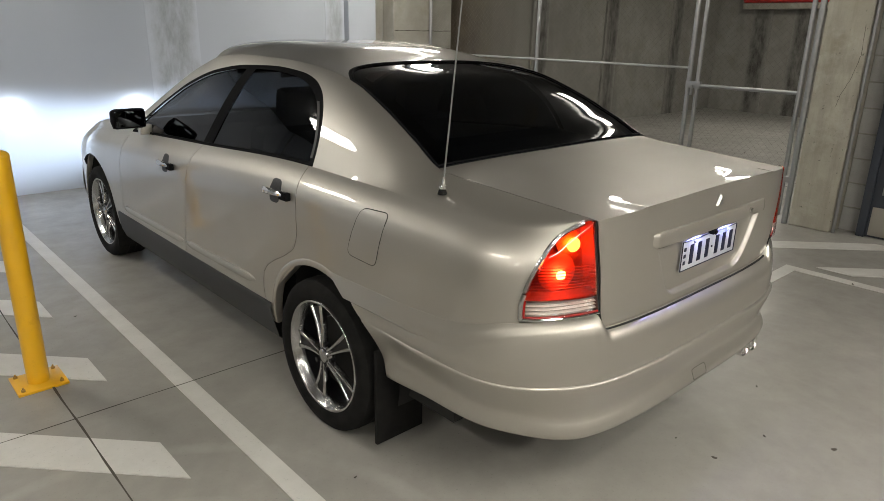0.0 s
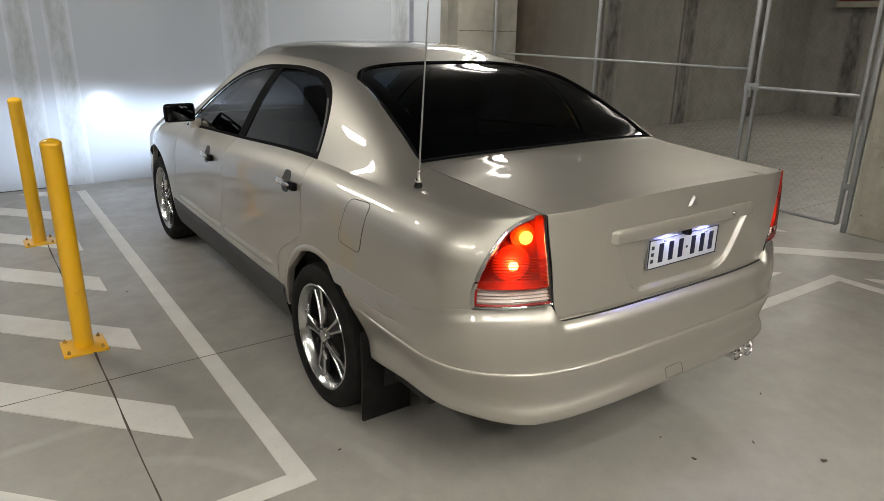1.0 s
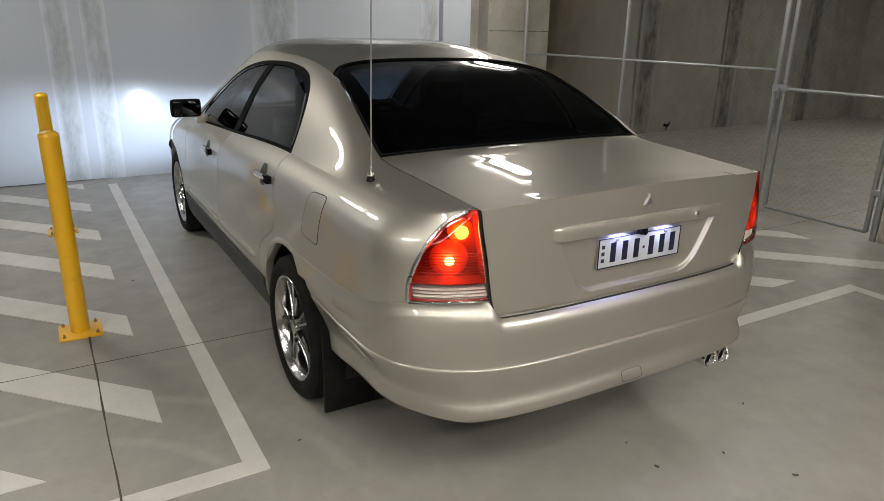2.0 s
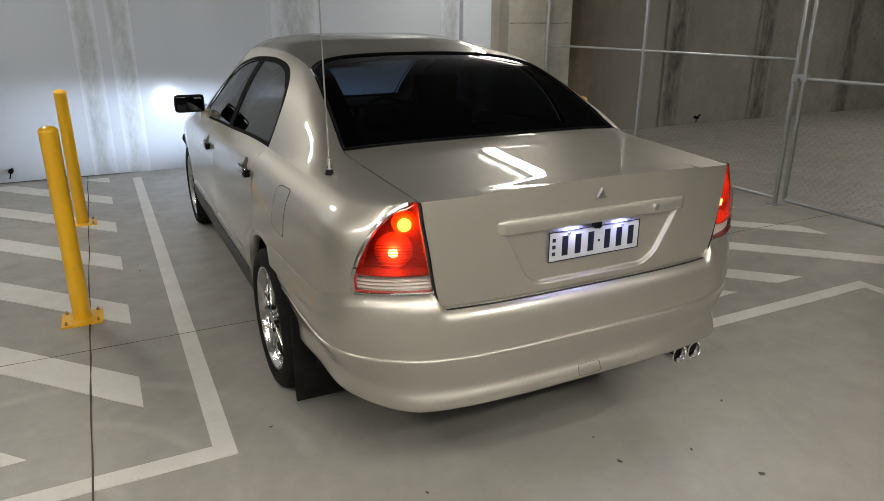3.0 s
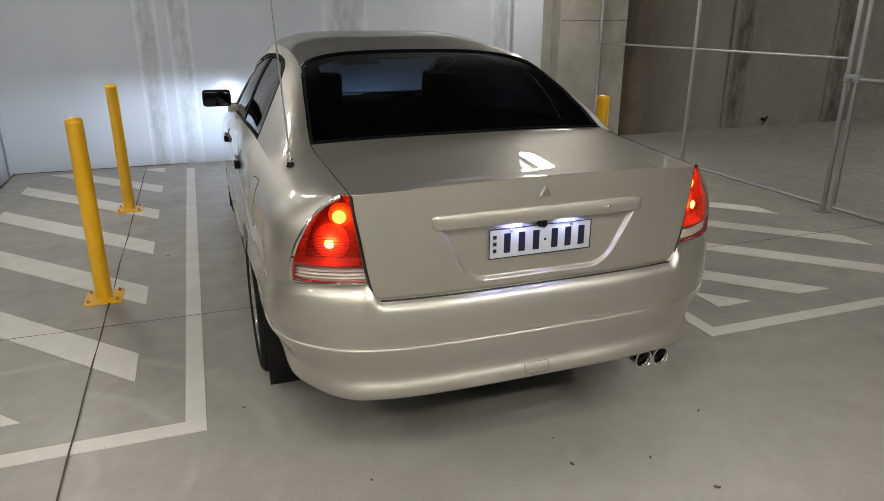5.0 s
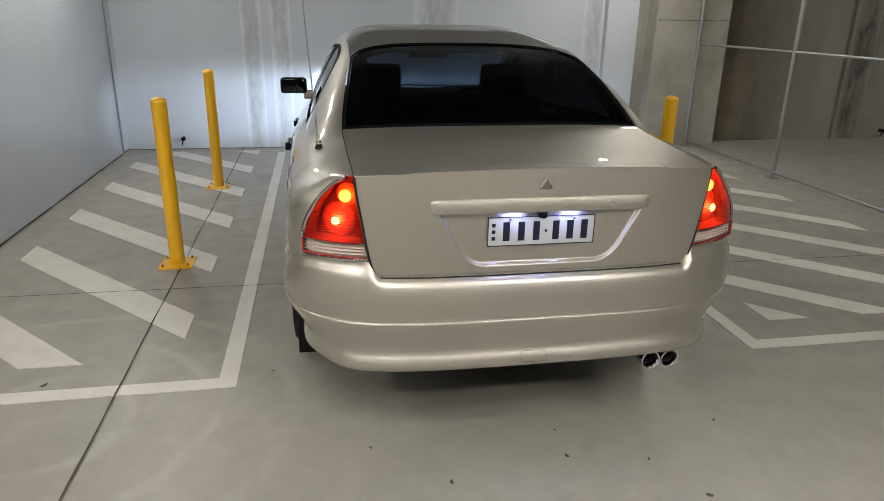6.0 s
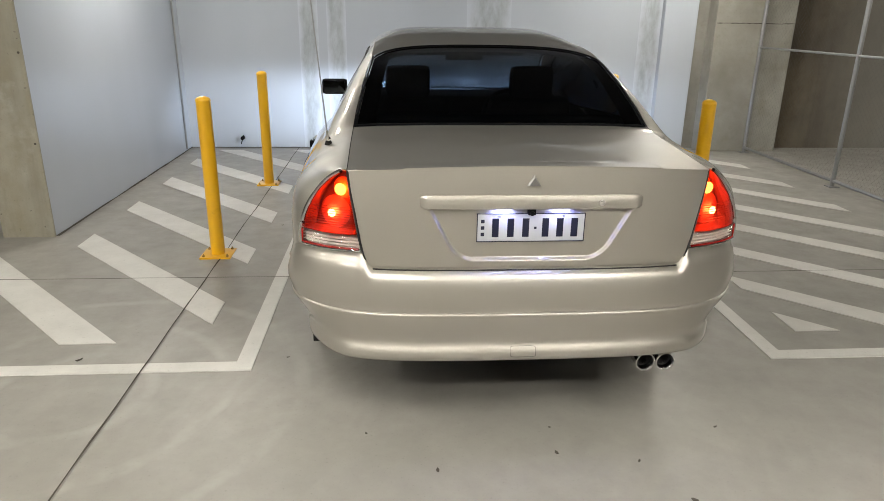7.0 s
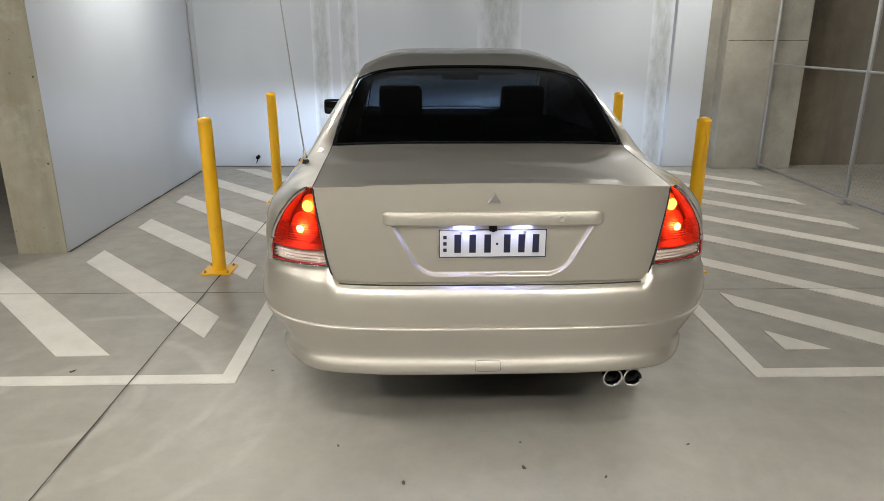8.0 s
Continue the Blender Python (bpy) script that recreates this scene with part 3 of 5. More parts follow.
tagged(part("conduit", bm, GALV), "thin grey conduit up the side wall near the corner", "conduit")


# ceiling lamps, all out of view
def batten(x, y, turn, length=1.2, width=0.17):
    b = tagged(new("ceiling_light"), "unseen white fluorescent ceiling batten with a lit diffuser, placed to light the garage", "ceiling light", "fluorescent battens")
    bm = bmesh.new()
    box(bm, (-length / 2 - 0.03, -width / 2 - 0.012, CEIL - 0.045), (length / 2 + 0.03, width / 2 + 0.012, CEIL), 0.008)
    part("lamp_body", bm, LAMPBODY, b)
    bm = bmesh.new()
    box(bm, (-length / 2, -width / 2, CEIL - 0.105), (length / 2, width / 2, CEIL - 0.044), 0.012)
    part("diffuser", bm, TUBEMAT, b, "lit white diffuser")
    b.matrix_basis = pose(x, y, 0, 0, 0, turn)
    return b


# (1.0, -2.2) and (10.6, -0.9) are added fill for the car tail and cage
for x, y, turn in ((2.7, 4.7, 90), (-3.5, 0.2, 90), (-5.6, -2.2, 0), (-1.4, -1.6, 0), (1.0, -2.2, 0), (-3.6, -3.0, 0), (-1.2, -3.0, 0), (1.2, -3.0, 0), (9.0, 3.4, 90), (10.6, -0.9, 90)):
    batten(x, y, turn)
batten(-2.3, 3.95, 90, 0.9, 0.20)
batten(3.2, 1.9, 90, 1.0, 0.07)
# extra narrow batten, added only to brighten the cage
batten(6.4, 2.2, 90, 1.2, 0.07)


# ---- the car: body lines ----
RA, RN, RY, RW = 0.45, 3.6, -0.02, 0.852
side_w = curve_fn([(0.43, 0.852), (0.7, 0.859), (1.0, 0.866), (1.3, 0.868), (2.3, 0.862), (3.2, 0.852), (3.78, 0.842), (4.12, 0.805)])
belt_side = curve_fn([(0.43, 1.010), (0.8, 1.019), (1.226, 1.026), (2.2, 0.978), (3.162, 0.922), (3.8, 0.87), (4.12, 0.83)])
belt_rear = curve_fn([(0, 1.052), (0.62, 1.045), (0.70, 1.023), (0.78, 1.009), (0.83, 1.006), (0.852, 1.009)])
inset = curve_fn([(0, -0.090), (0.02, -0.066), (0.045, -0.042), (0.075, -0.022), (0.12, -0.008), (0.2, 0), (0.45, 0), (0.60, -0.010), (0.74, -0.03)])
rail_x = curve_fn([(0, 0.62), (0.62, 0.63), (0.9, 0.604), (1.3, 0.562), (1.7, 0.556), (2.3, 0.572), (2.7, 0.605), (3.1, 0.66), (3.4, 0.70), (3.8, 0.69), (4.3, 0.60), (4.7, 0.5)])
rail_z = curve_fn([(0, 1.046), (0.35, 1.066), (0.62, 1.085), (0.8, 1.168), (1.0, 1.258), (1.2, 1.328), (1.38, 1.366), (1.7, 1.395), (2.1, 1.402), (2.35, 1.384), (2.55, 1.33),
                   (2.8, 1.232), (3.1, 1.090), (3.35, 0.968), (3.6, 0.93), (4.0, 0.905), (4.4, 0.845), (4.7, 0.77)])
mid_z = curve_fn([(-0.1, 1.0595), (0.1, 1.070), (0.3, 1.0815), (0.48, 1.0915), (0.62, 1.099), (0.8, 1.182), (1.0, 1.275), (1.2, 1.343), (1.46, 1.392), (1.75, 1.450), (2.1, 1.472), (2.4, 1.460), (2.62, 1.405),
                  (2.9, 1.25), (3.2, 1.09), (3.42, 0.985), (3.6, 0.962), (4.0, 0.938), (4.4, 0.88), (4.75, 0.79)])
rear_cut = curve_fn([(0.30, 1.475), (0.45, 1.50), (0.55, 1.475), (0.60, 1.42), (0.66, 1.30), (0.72, 1.215), (0.80, 1.19), (0.90, 1.20), (1.03, 1.228)])
mid_cut = curve_fn([(0.30, 2.36), (0.46, 2.33), (1.0, 2.195)])
front_cut = curve_fn([(0.30, 3.30), (0.6, 3.28), (0.95, 3.20)])
lamp_out = curve_fn([(0.760, 0.787), (0.80, 0.787), (0.86, 0.778), (0.92, 0.758), (0.97, 0.730), (1.005, 0.698), (1.03, 0.661), (1.048, 0.628)])
WHEEL_R, WHEEL_F, HUB_Z, ARCH = 1.06, 3.84, 0.305, 0.372


def tail_y(x):
    s = np.clip(np.abs(x) / RW, 0, 0.9999)
    return RY + RA * (1 - (1 - s ** RN) ** (1 / RN))


def outline(L):
    """Plan of the body, half: 0 to 1 round the tail, 1 to 2 along the side, 2 to 3 round the nose."""
    L = float(L)
    if L <= 1:
        a = L * math.pi / 2
        return RW * math.sin(a) ** (2 / RN), RY + RA * (1 - max(math.cos(a), 0) ** (2 / RN))
    if L <= 2:
        y = 0.43 + (L - 1) * 3.69
        return float(side_w(y)), y
    a = (3 - L) * math.pi / 2
    return 0.805 * math.sin(a) ** 0.8, 4.70 - 0.58 * (1 - max(math.cos(a), 0) ** 0.8)


def normal_at(L):
    (x0, y0), (x1, y1) = outline(max(L - 0.01, 0.002)), outline(min(L + 0.01, 2.998))
    n = Vector((y1 - y0, -(x1 - x0)))
    n = n.normalized()
    return n.x, n.y


def L_of_y(y):
    return 1 + (y - 0.43) / 3.69


def L_of_x(x):
    return 2 / math.pi * math.asin((x / RW) ** (RN / 2))


def belt(L):
    x, y = outline(L)
    if L <= 1:
        return float(belt_rear(x))
    if L <= 2:
        return float(belt_side(y))
    return 0.83 - 0.11 * (L - 2)


def skin(L, z, extra=0.0):
    """A point of the body side at outline place L and height z, on the +x side."""
    x, y = outline(L)
    nx, ny = normal_at(L)
    r = float(step(0.58, 0.846, x)) if L <= 1 else 1.0
    o = float(inset(belt(L) - z)) * r + extra
    return Vector((x + nx * o, y + ny * o, z))


def mirror(points, sx):
    P = np.array(points, float)
    P[..., 0] *= sx
    return P


car = tagged(new("car"), "champagne metallic four-door sedan parked with its lamps on", "car")
car.matrix_basis = pose(0, 0, 0, 0, 0, 0.15)


def put(name, verts, faces, mat, label="", parent=None, angle=35):
    return link_mesh(name, verts, faces, mat, parent or car, label, True, angle)


def side_panel(name, La, Lb, arch, zmin, sx, nu=40, nz=34, gap=(True, True), ease=1.0, label=""):
    """A body panel between two upright cuts La(z), Lb(z), cut away over a wheel arch."""
    g = 0.0022 / 3.69
    cols = []
    us = [i / nu for i in range(nu + 1)]
    us = [1 - (1 - u) ** ease for u in us]

    def place(u, z):
        a, b = La(z) + (g if gap[0] else 0), Lb(z) - (g if gap[1] else 0)
        return a + (b - a) * u
    for u in us:
        low_y = outline(place(u, 0.5))[1]
        lo = zmin if not callable(zmin) else zmin(low_y)
        bottom = lo
        if arch is not None:
            z = 0.74
            while z > bottom:
                y = outline(place(u, z))[1]
                if (y - arch) ** 2 + (z - HUB_Z) ** 2 < (ARCH if arch < 2 else ARCH + 0.022) ** 2:
                    lo = z
                    break
                z -= 0.002
        hi = 1.0
        for _ in range(12):
            hi = belt(place(u, hi))
        col = []
        split = max(lo, 0.70)
        rows_z = [lo + (split - lo) * j / 10 for j in range(10)] + [split + (hi - split) * (1 - (1 - j / nz) ** 1.35) for j in range(nz + 1)]
        for z in rows_z:
            col.append(skin(place(u, z), z))
        nx, ny = normal_at(place(u, lo))
        lip = col[0] - Vector((nx, ny, 0)) * 0.035
        cols.append([lip, col[0] - Vector((nx, ny, 0)) * 0.004 - Vector((0, 0, 0.003))] + col)

    def turned(col, u):
        out = []
        for p in col:
            nx, ny = normal_at(place(u, max(min(p.z, 1.0), 0.3)))
            out.append(p - Vector((nx, ny, 0)) * 0.02)
        return out
    cols = [turned(cols[0], 0)] + cols + [turned(cols[-1], 1)]
    v, f = sheet(mirror(cols, sx), flip=sx < 0)
    return put(name, v, f, PAINT, label)


# ---- lower body ----
doors = {}
for sx in (-1, 1):
    side_panel("quarter_panel", lambda z: L_of_x(float(lamp_out(z)) + 0.002), lambda z: L_of_y(float(rear_cut(z))), WHEEL_R, lambda y: 0.664 if y < WHEEL_R else 0.315, sx, 230, 34, (False, True), 1.8)
    doors[sx, "rear"] = side_panel("rear_door", lambda z: L_of_y(float(rear_cut(z))), lambda z: L_of_y(float(mid_cut(z))), WHEEL_R, 0.315, sx, 40, 40)
    doors[sx, "front"] = side_panel("front_door", lambda z: L_of_y(float(mid_cut(z))), lambda z: L_of_y(float(front_cut(z))), None, 0.315, sx)
    side_panel("front_wing", lambda z: L_of_y(float(front_cut(z))), lambda z: 2.0 + 0.25, WHEEL_F, 0.315, sx, 90, 34, (True, False))

for sx in (-1, 1):
    for cut, z0 in ((rear_cut, 0.32), (mid_cut, 0.32), (front_cut, 0.32)):
        zz = [z0 + (float(belt_side(float(cut(1.0)))) - 0.006 - z0) * j / 40 for j in range(41)]
        pts = [[skin(L_of_y(float(cut(z)) + d), z, -0.0015) for z in zz] for d in (-0.0035, 0.0035)]
        put("shut_line", *sheet(mirror(pts, sx), flip=sx > 0), UNDER, "dark gap between panels")

nose = []
for i in range(61):
    L = 2.25 + 0.75 * min(i, 60 - i) / 30
    sg = 1 if i <= 30 else -1
    col = []
    for j in range(15):
        z = 0.24 + (belt(L) - 0.24) * j / 14
        p = skin(min(L, 2.999), z, 0.02 * math.sin(math.pi * min(1, j / 9)))
        col.append((p.x * sg, p.y, p.z))
    nose.append(col)
v, f = sheet(nose, flip=True)
put("front_bumper", v, f, PAINT)

# rolled lips of the rear wheel arches
for sx in (-1, 1):
    cols = []
    for i in range(91):
        a = radians(2 + 122 * i / 90)
        col = []
        for r, o in ((ARCH + 0.004, -0.030), (ARCH - 0.004, -0.028), (ARCH - 0.005, -0.004), (ARCH - 0.003, 0.002), (ARCH + 0.004, 0.0045), (ARCH + 0.012, 0.004), (ARCH + 0.021, 0.0012), (ARCH + 0.026, -0.004)):
            yy, z = WHEEL_R + r * math.cos(a), HUB_Z + r * math.sin(a)
            bulge = 0.004 * float(step(0.74, 0.68, yy))
            col.append(skin(L_of_y(yy), z, o + bulge))
        cols.append(col)
    put("arch_lip", *sheet(mirror(cols, sx), flip=sx < 0), PAINT)

# side skirts, mouldings
for sx in (-1, 1):
    rows = []
    for i in range(41):
        y = 1.45 + (3.40 - 1.45) * i / 40
        L = L_of_y(y)
        rows.append([skin(L, z, o) for z, o in ((0.412, -0.02), (0.406, 0.004), (0.395, 0.008), (0.36, 0.009), (0.29, 0.004), (0.235, -0.010), (0.215, -0.04), (0.22, -0.12))])
    v, f = sheet(mirror(rows, sx), flip=sx < 0)
    put("side_skirt", v, f, SKIRT, "dark grey plastic side skirt")
    for key, y0, y1 in (("rear", 1.56, 2.318), ("front", 2.342, 3.27)):
        rows = []
        for i in range(31):
            t = i / 30
            y = y0 + (y1 - y0) * t
            fade = min(1, 14 * t * (y1 - y0), 14 * (1 - t) * (y1 - y0)) ** 0.5
            L = L_of_y(y)
            rows.append([skin(L, 0.469 + dz * fade - 0.012 * (y - 2.3), o * fade - 0.001) for dz, o in
                         ((0.019, 0), (0.0175, 0.011), (0.012, 0.0145), (0, 0.0145), (-0.012, 0.0125), (-0.0175, 0.009), (-0.019, 0))])
        v, f = sheet(mirror(rows, sx), flip=sx < 0)
        put("moulding", v, f, PAINT, "slim body-coloured door moulding", doors[sx, key])

# ---- rear bumper ----
BUMPER = [(0.000, -0.055, -0.055, -0.03), (0.000, 0.008, 0.002, 0.0015), (-0.006, 0.020, 0.003, 0.0050), (-0.016, 0.028, 0.005, 0.0125), (-0.028, 0.034, 0.013, 0.0215)]
BUMPER2 = [(0.668, 0.036), (0.655, 0.040), (0.63, 0.0425), (0.60, 0.043), (0.575, 0.0422), (0.560, 0.0415), (0.5565, 0.0425), (0.5545, 0.0485), (0.551, 0.0515), (0.543, 0.0510), (0.52, 0.0455),
           (0.49, 0.036), (0.46, 0.0275), (0.44, 0.0235), (0.425, 0.0245), (0.410, 0.032), (0.395, 0.039), (0.378, 0.0435), (0.364, 0.0415), (0.357, 0.034), (0.354, 0.02), (0.36, -0.06)]
cols = []
Lend = L_of_y(WHEEL_R - ARCH + 0.002)
N = 150
for i in range(2 * N + 1):
    k = abs(i - N) / N
    sg = -1 if i < N else 1
    base = max(k ** 0.85 * Lend, 0.0005)
    x, y = outline(base)
    side = float(step(0.06, 0.45, y))
    zt = 0.702 + 0.055 * float(step(0.535, 0.58, x)) + (-0.072) * side
    col = []
    out = float(step(0.535, 0.60, x))
    for dz, o_mid, o_lamp, o_side in BUMPER:
        o = o_mid + (o_lamp - o_mid) * out
        col.append((zt + dz * (1 + 1.3 * side), o + (o_side - o) * side))
    for z, o in BUMPER2:
        if z > 0.61:
            o *= 1 - out * 0.40 * (z - 0.61) / 0.058
        if z > 0.56:
            z = 0.56 + (z - 0.56) * (zt - 0.036 * (1 + 1.2 * side) - 0.56) / 0.108
        o2 = o * (1 - 0.28 * float(step(0.50, 0.80, x))) * (1 - side) + (0.70 * o if o > 0 else o) * side
        if y > 0.43:
            o2 *= 1 - 0.6 * float(step(0.43, 0.69, y)) * (1 if o > 0 else 0)
        o2 -= 0.072 * float(step(0.64, 0.37, z)) * float(step(0.60, 0.845, x)) * (1 - 0.35 * float(step(0.45, 0.68, y)))
        col.append((z + (0.009 - 0.012 * side) * float(step(0.48, 0.38, z)), o2))
    pts = []
    for z, o in col:
        L = base
        if k > 0.93 and o < -0.09:
            L = L_of_y(0.655)
        elif k > 0.8:
            edge = L_of_y(WHEEL_R - math.sqrt(max(ARCH ** 2 - (z - HUB_Z) ** 2, 0.01)))
            w = (k - 0.8) / 0.2
            L = base + (edge - Lend) * w * w
        xx, yy = outline(L)
        nx, ny = normal_at(L)
        pts.append((sg * (xx + nx * o), yy + ny * o, z))
    cols.append(pts)
cols = [[(x + 0.035, y + 0.002, z) for x, y, z in cols[0]]] + cols + [[(x - 0.035, y + 0.002, z) for x, y, z in cols[-1]]]
v, f = sheet(cols)
bumper = put("rear_bumper", v, f, PAINT, "", None, 50)

# tow-hook cover low on the bumper
face = curve_fn([(0.354, 0.02), (0.364, 0.0415), (0.378, 0.0435), (0.395, 0.039), (0.410, 0.032), (0.425, 0.0245)])
loop = []
for t in range(48):
    a = 2 * math.pi * t / 48
    x = 0.046 * math.copysign(abs(math.cos(a)) ** 0.3, math.cos(a))
    z = 0.402 + 0.019 * math.copysign(abs(math.sin(a)) ** 0.3, math.sin(a))
    loop.append((x - 0.01, RY - float(face(z - 0.009)) - 0.0006, z))


# ---- upper body: quarter tops, pillars, glass ----
stations = [L_of_x(0.622) + (1 - L_of_x(0.622)) * (i / 40) for i in range(40)] + [L_of_y(0.43 + (4.12 - 0.43) * i / 300) for i in range(301)] + [2 + 0.62 * i / 30 for i in range(1, 31)]


def upper(L, n=26):
    """Half-section from the belt to the roof rail or deck edge."""
    B = skin(L, belt(L))
    y = B.y
    nx, ny = normal_at(L)
    r = float(step(0.58, 0.846, outline(L)[0])) if L <= 1 else 1.0
    if L <= 1:
        y += 0.10 * abs(ny) * r
    R = Vector((float(rail_x(y)), y, float(rail_z(y))))
    if R.x > B.x:
        R.x = B.x
    w = (B - R).length
    c = float(step(0.50, 1.15, y)) * (1 - float(step(3.1, 3.5, y)))
    flat = 1 - float(step(0.55, 0.95, y))
    k = min(w * (0.42 - 0.20 * flat), 0.09)
    d1 = B + Vector((-1.17 * nx * r, -1.17 * ny * r, 1)).normalized() * k
    d2 = R + Vector((0.95, 0, -0.12 - 0.16 * flat)) * min(w * (0.45 - 0.10 * flat), 0.12)
    c1 = B.lerp(R, 0.33) + Vector((0.016, 0, 0.004))
    c2 = B.lerp(R, 0.75) + Vector((0.034, 0, 0.012))
    p1, p2 = d1.lerp(c1, c), d2.lerp(c2, c)
    return [B * (1 - t) ** 3 + p1 * 3 * t * (1 - t) ** 2 + p2 * 3 * t * t * (1 - t) + R * t ** 3 for t in (j / n for j in range(n + 1))]


win_top = curve_fn([(1.203, 1.03), (1.213, 1.08), (1.243, 1.16), (1.288, 1.232), (1.355, 1.293), (1.45, 1.334), (1.57, 1.355), (1.78, 1.366), (2.05, 1.358), (2.3, 1.326), (2.57, 1.254), (2.8, 1.158), (3.02, 1.045), (3.24, 0.918)])
in_top = curve_fn([(1.236, 1.045), (1.246, 1.09), (1.274, 1.16), (1.320, 1.222), (1.386, 1.274), (1.48, 1.314), (1.60, 1.336), (1.8, 1.347), (2.05, 1.340), (2.3, 1.308), (2.57, 1.235), (2.8, 1.138), (3.0, 1.035), (3.16, 0.945)])
Y0, Y1, I0, I1 = 1.203, 3.24, 1.236, 3.16
sill = 0.013
fine = sorted(set([L for L in stations] + [L_of_y(Y0 + 0.12 * (i / 30) ** 2) for i in range(31)] + [L_of_y(I0 + 0.12 * (i / 30) ** 2) for i in range(31)] + [L_of_y(I1 - 0.1 * i / 20) for i in range(21)]))
for sx in (-1, 1):
    trim_sheets, glass_cols, low, high, body_cols = [], [], [], [], []
    for L in fine:
        col = upper(L)
        y = col[0].y
        zs = np.array([p.z for p in col])
        ks = np.arange(len(col), dtype=float)

        def at(k):
            i = int(min(max(k, 0), len(col) - 1.0001))
            return col[i].lerp(col[i + 1], k - i)

        def k_of(z):
            return float(np.interp(z, zs, ks))
        if y < Y0 or y > Y1:
            body_cols.append((y, col))
            continue
        ko = k_of(float(win_top(y)))
        high.append([at(ko + (len(col) - 1 - ko) * j / 12) for j in range(13)])
        zlo = col[0].z
        if I0 <= y <= I1:
            a, b = k_of(zlo + sill), max(k_of(float(in_top(y))), k_of(zlo + sill) + 0.01)
            glass_cols.append([at(a + (b - a) * j / 14) - Vector((0.008, 0, 0)) for j in range(15)])
        else:
            a = b = ko * 0.5
        low.append([at(a * j / 4) for j in range(5)])
        trim_sheets.append([at(b + (ko - b) * j / 5) for j in range(6)])
    first_cab = upper(L_of_y(Y0))
    pillar = [c for y, c in body_cols if y < Y0] + [first_cab]
    v1 = sheet(mirror(pillar, sx), flip=sx < 0)
    v2 = sheet(mirror(high, sx), flip=sx < 0)
    last_cab = upper(L_of_y(Y1))
    v3 = sheet(mirror([last_cab] + [c for y, c in body_cols if y > Y1], sx), flip=sx < 0)
    put("body_side", *join_sheets([v1, v2, v3]), PAINT, "", None, 40)
    put("window_surround", *join_sheets([sheet(mirror(low, sx), flip=sx < 0), sheet(mirror(trim_sheets, sx), flip=sx < 0)]), BLACKTRIM, "black window surround")
    put("side_window", *sheet(mirror(glass_cols, sx), flip=sx < 0), GLASS, "dark tinted side glass")
    # middle pillar over the glass
    cols = []
    for a in (0.0, 0.5, 1.0):
        c2 = []
        for j in range(13):
            t = j / 12
            y = 2.165 - 0.20 * t + (a - 0.5) * (0.10 - 0.02 * t)
            col = upper(L_of_y(y))
            k = 0.8 + (len(col) - 1) * (0.86 * t)
            i = int(k)
            c2.append(col[i].lerp(col[i + 1], k - i) - Vector((0.0045, 0, 0)))
        cols.append(c2)
    put("door_pillar", *sheet(mirror(cols, sx), flip=sx < 0), BLACKTRIM, "black pillar between the doors")
    # satin strip up the rear edge of the window
    cols = []
    for a in (0, 1):
        c2 = []
        for j in range(12):
            t = j / 11
            z = 1.055 + 0.20 * t
            y = 1.222 + 0.025 * t + 0.085 * t * t + 0.016 * a
            col = upper(L_of_y(y))
            k = float(np.interp(z, [p.z for p in col], range(len(col))))
            i = int(min(k, len(col) - 2))
            c2.append(col[i].lerp(col[i + 1], k - i) + Vector((0.002, 0, 0)))
        cols.append(c2)
    put("window_strip", *sheet(mirror(cols, sx), flip=sx < 0), SKIRT, "satin grey strip on the window edge")


def deck_point(q, y, gap=0.0):
    x = float(rail_x(y)) - gap
    z0, z1 = float(rail_z(y)), float(mid_z(y))
    lip = 0.0035 * (1 - float(step(0.420, 0.450, x * abs(q)))) * (1 - float(step(0.012, 0.10, y)))
    bow = 2 + (1.0 * float(step(0.45, 0.62, y)) + 2.5 * float(step(1.4, 1.8, y))) * (1 - float(step(2.5, 3.0, y)))
    z = z0 + (z1 - z0) * (1 - abs(q) ** bow) + lip
    yy = y + (tail_y(x * q) - 0.015 - (tail_y(0.62) - 0.015)) * (1 - float(step(0.0, 0.55, y)))
    return (x * q, yy, z)


def deck(name, ya, yb, mat, label="", nq=48, ny=40, gap=0.0, drop=0.0):
    cols = []
    for i in range(2 * nq + 1):
        q = (i - nq) / nq
        col = []
        for j in range(ny + 1):
            y = ya(q) + (yb(q) - ya(q)) * j / ny
            p = deck_point(q, y, gap)
            col.append((p[0], p[1], p[2] - drop))
        cols.append(col)
    return cols


def glass_top(q):
    return 1.462 - 0.05 * q * q - 0.17 * abs(q) ** 7


def glass_low(q):
    return 0.652 - 0.012 * (1 - q * q)


def screen_top(q):
    return 2.50 - 0.10 * abs(q) ** 4


def screen_low(q):
    return 3.42 - 0.16 * abs(q) ** 3


put("roof", *sheet(deck("roof", glass_top, screen_top, PAINT)), PAINT)
put("rear_window", *sheet(deck("rear", lambda q: glass_low(q) + 0.012, lambda q: glass_top(q) - 0.014, REARGLASS, gap=0.016, drop=0.004)), REARGLASS, "almost black tinted rear glass")
for sg in (-1, 1):
    cols = []
    for i in range(9):
        q = sg * (0.875 + 0.125 * i / 8)
        cols.append([(p[0], p[1], p[2] - 0.0062) for p in (deck_point(q, glass_low(q) + 0.012 + (glass_top(q) - glass_low(q) - 0.026) * j / 40, 0.016) for j in range(41))])
    put("glass_border", *sheet(cols, flip=sg < 0), FRIT, "black printed border of the rear glass")
cols = []
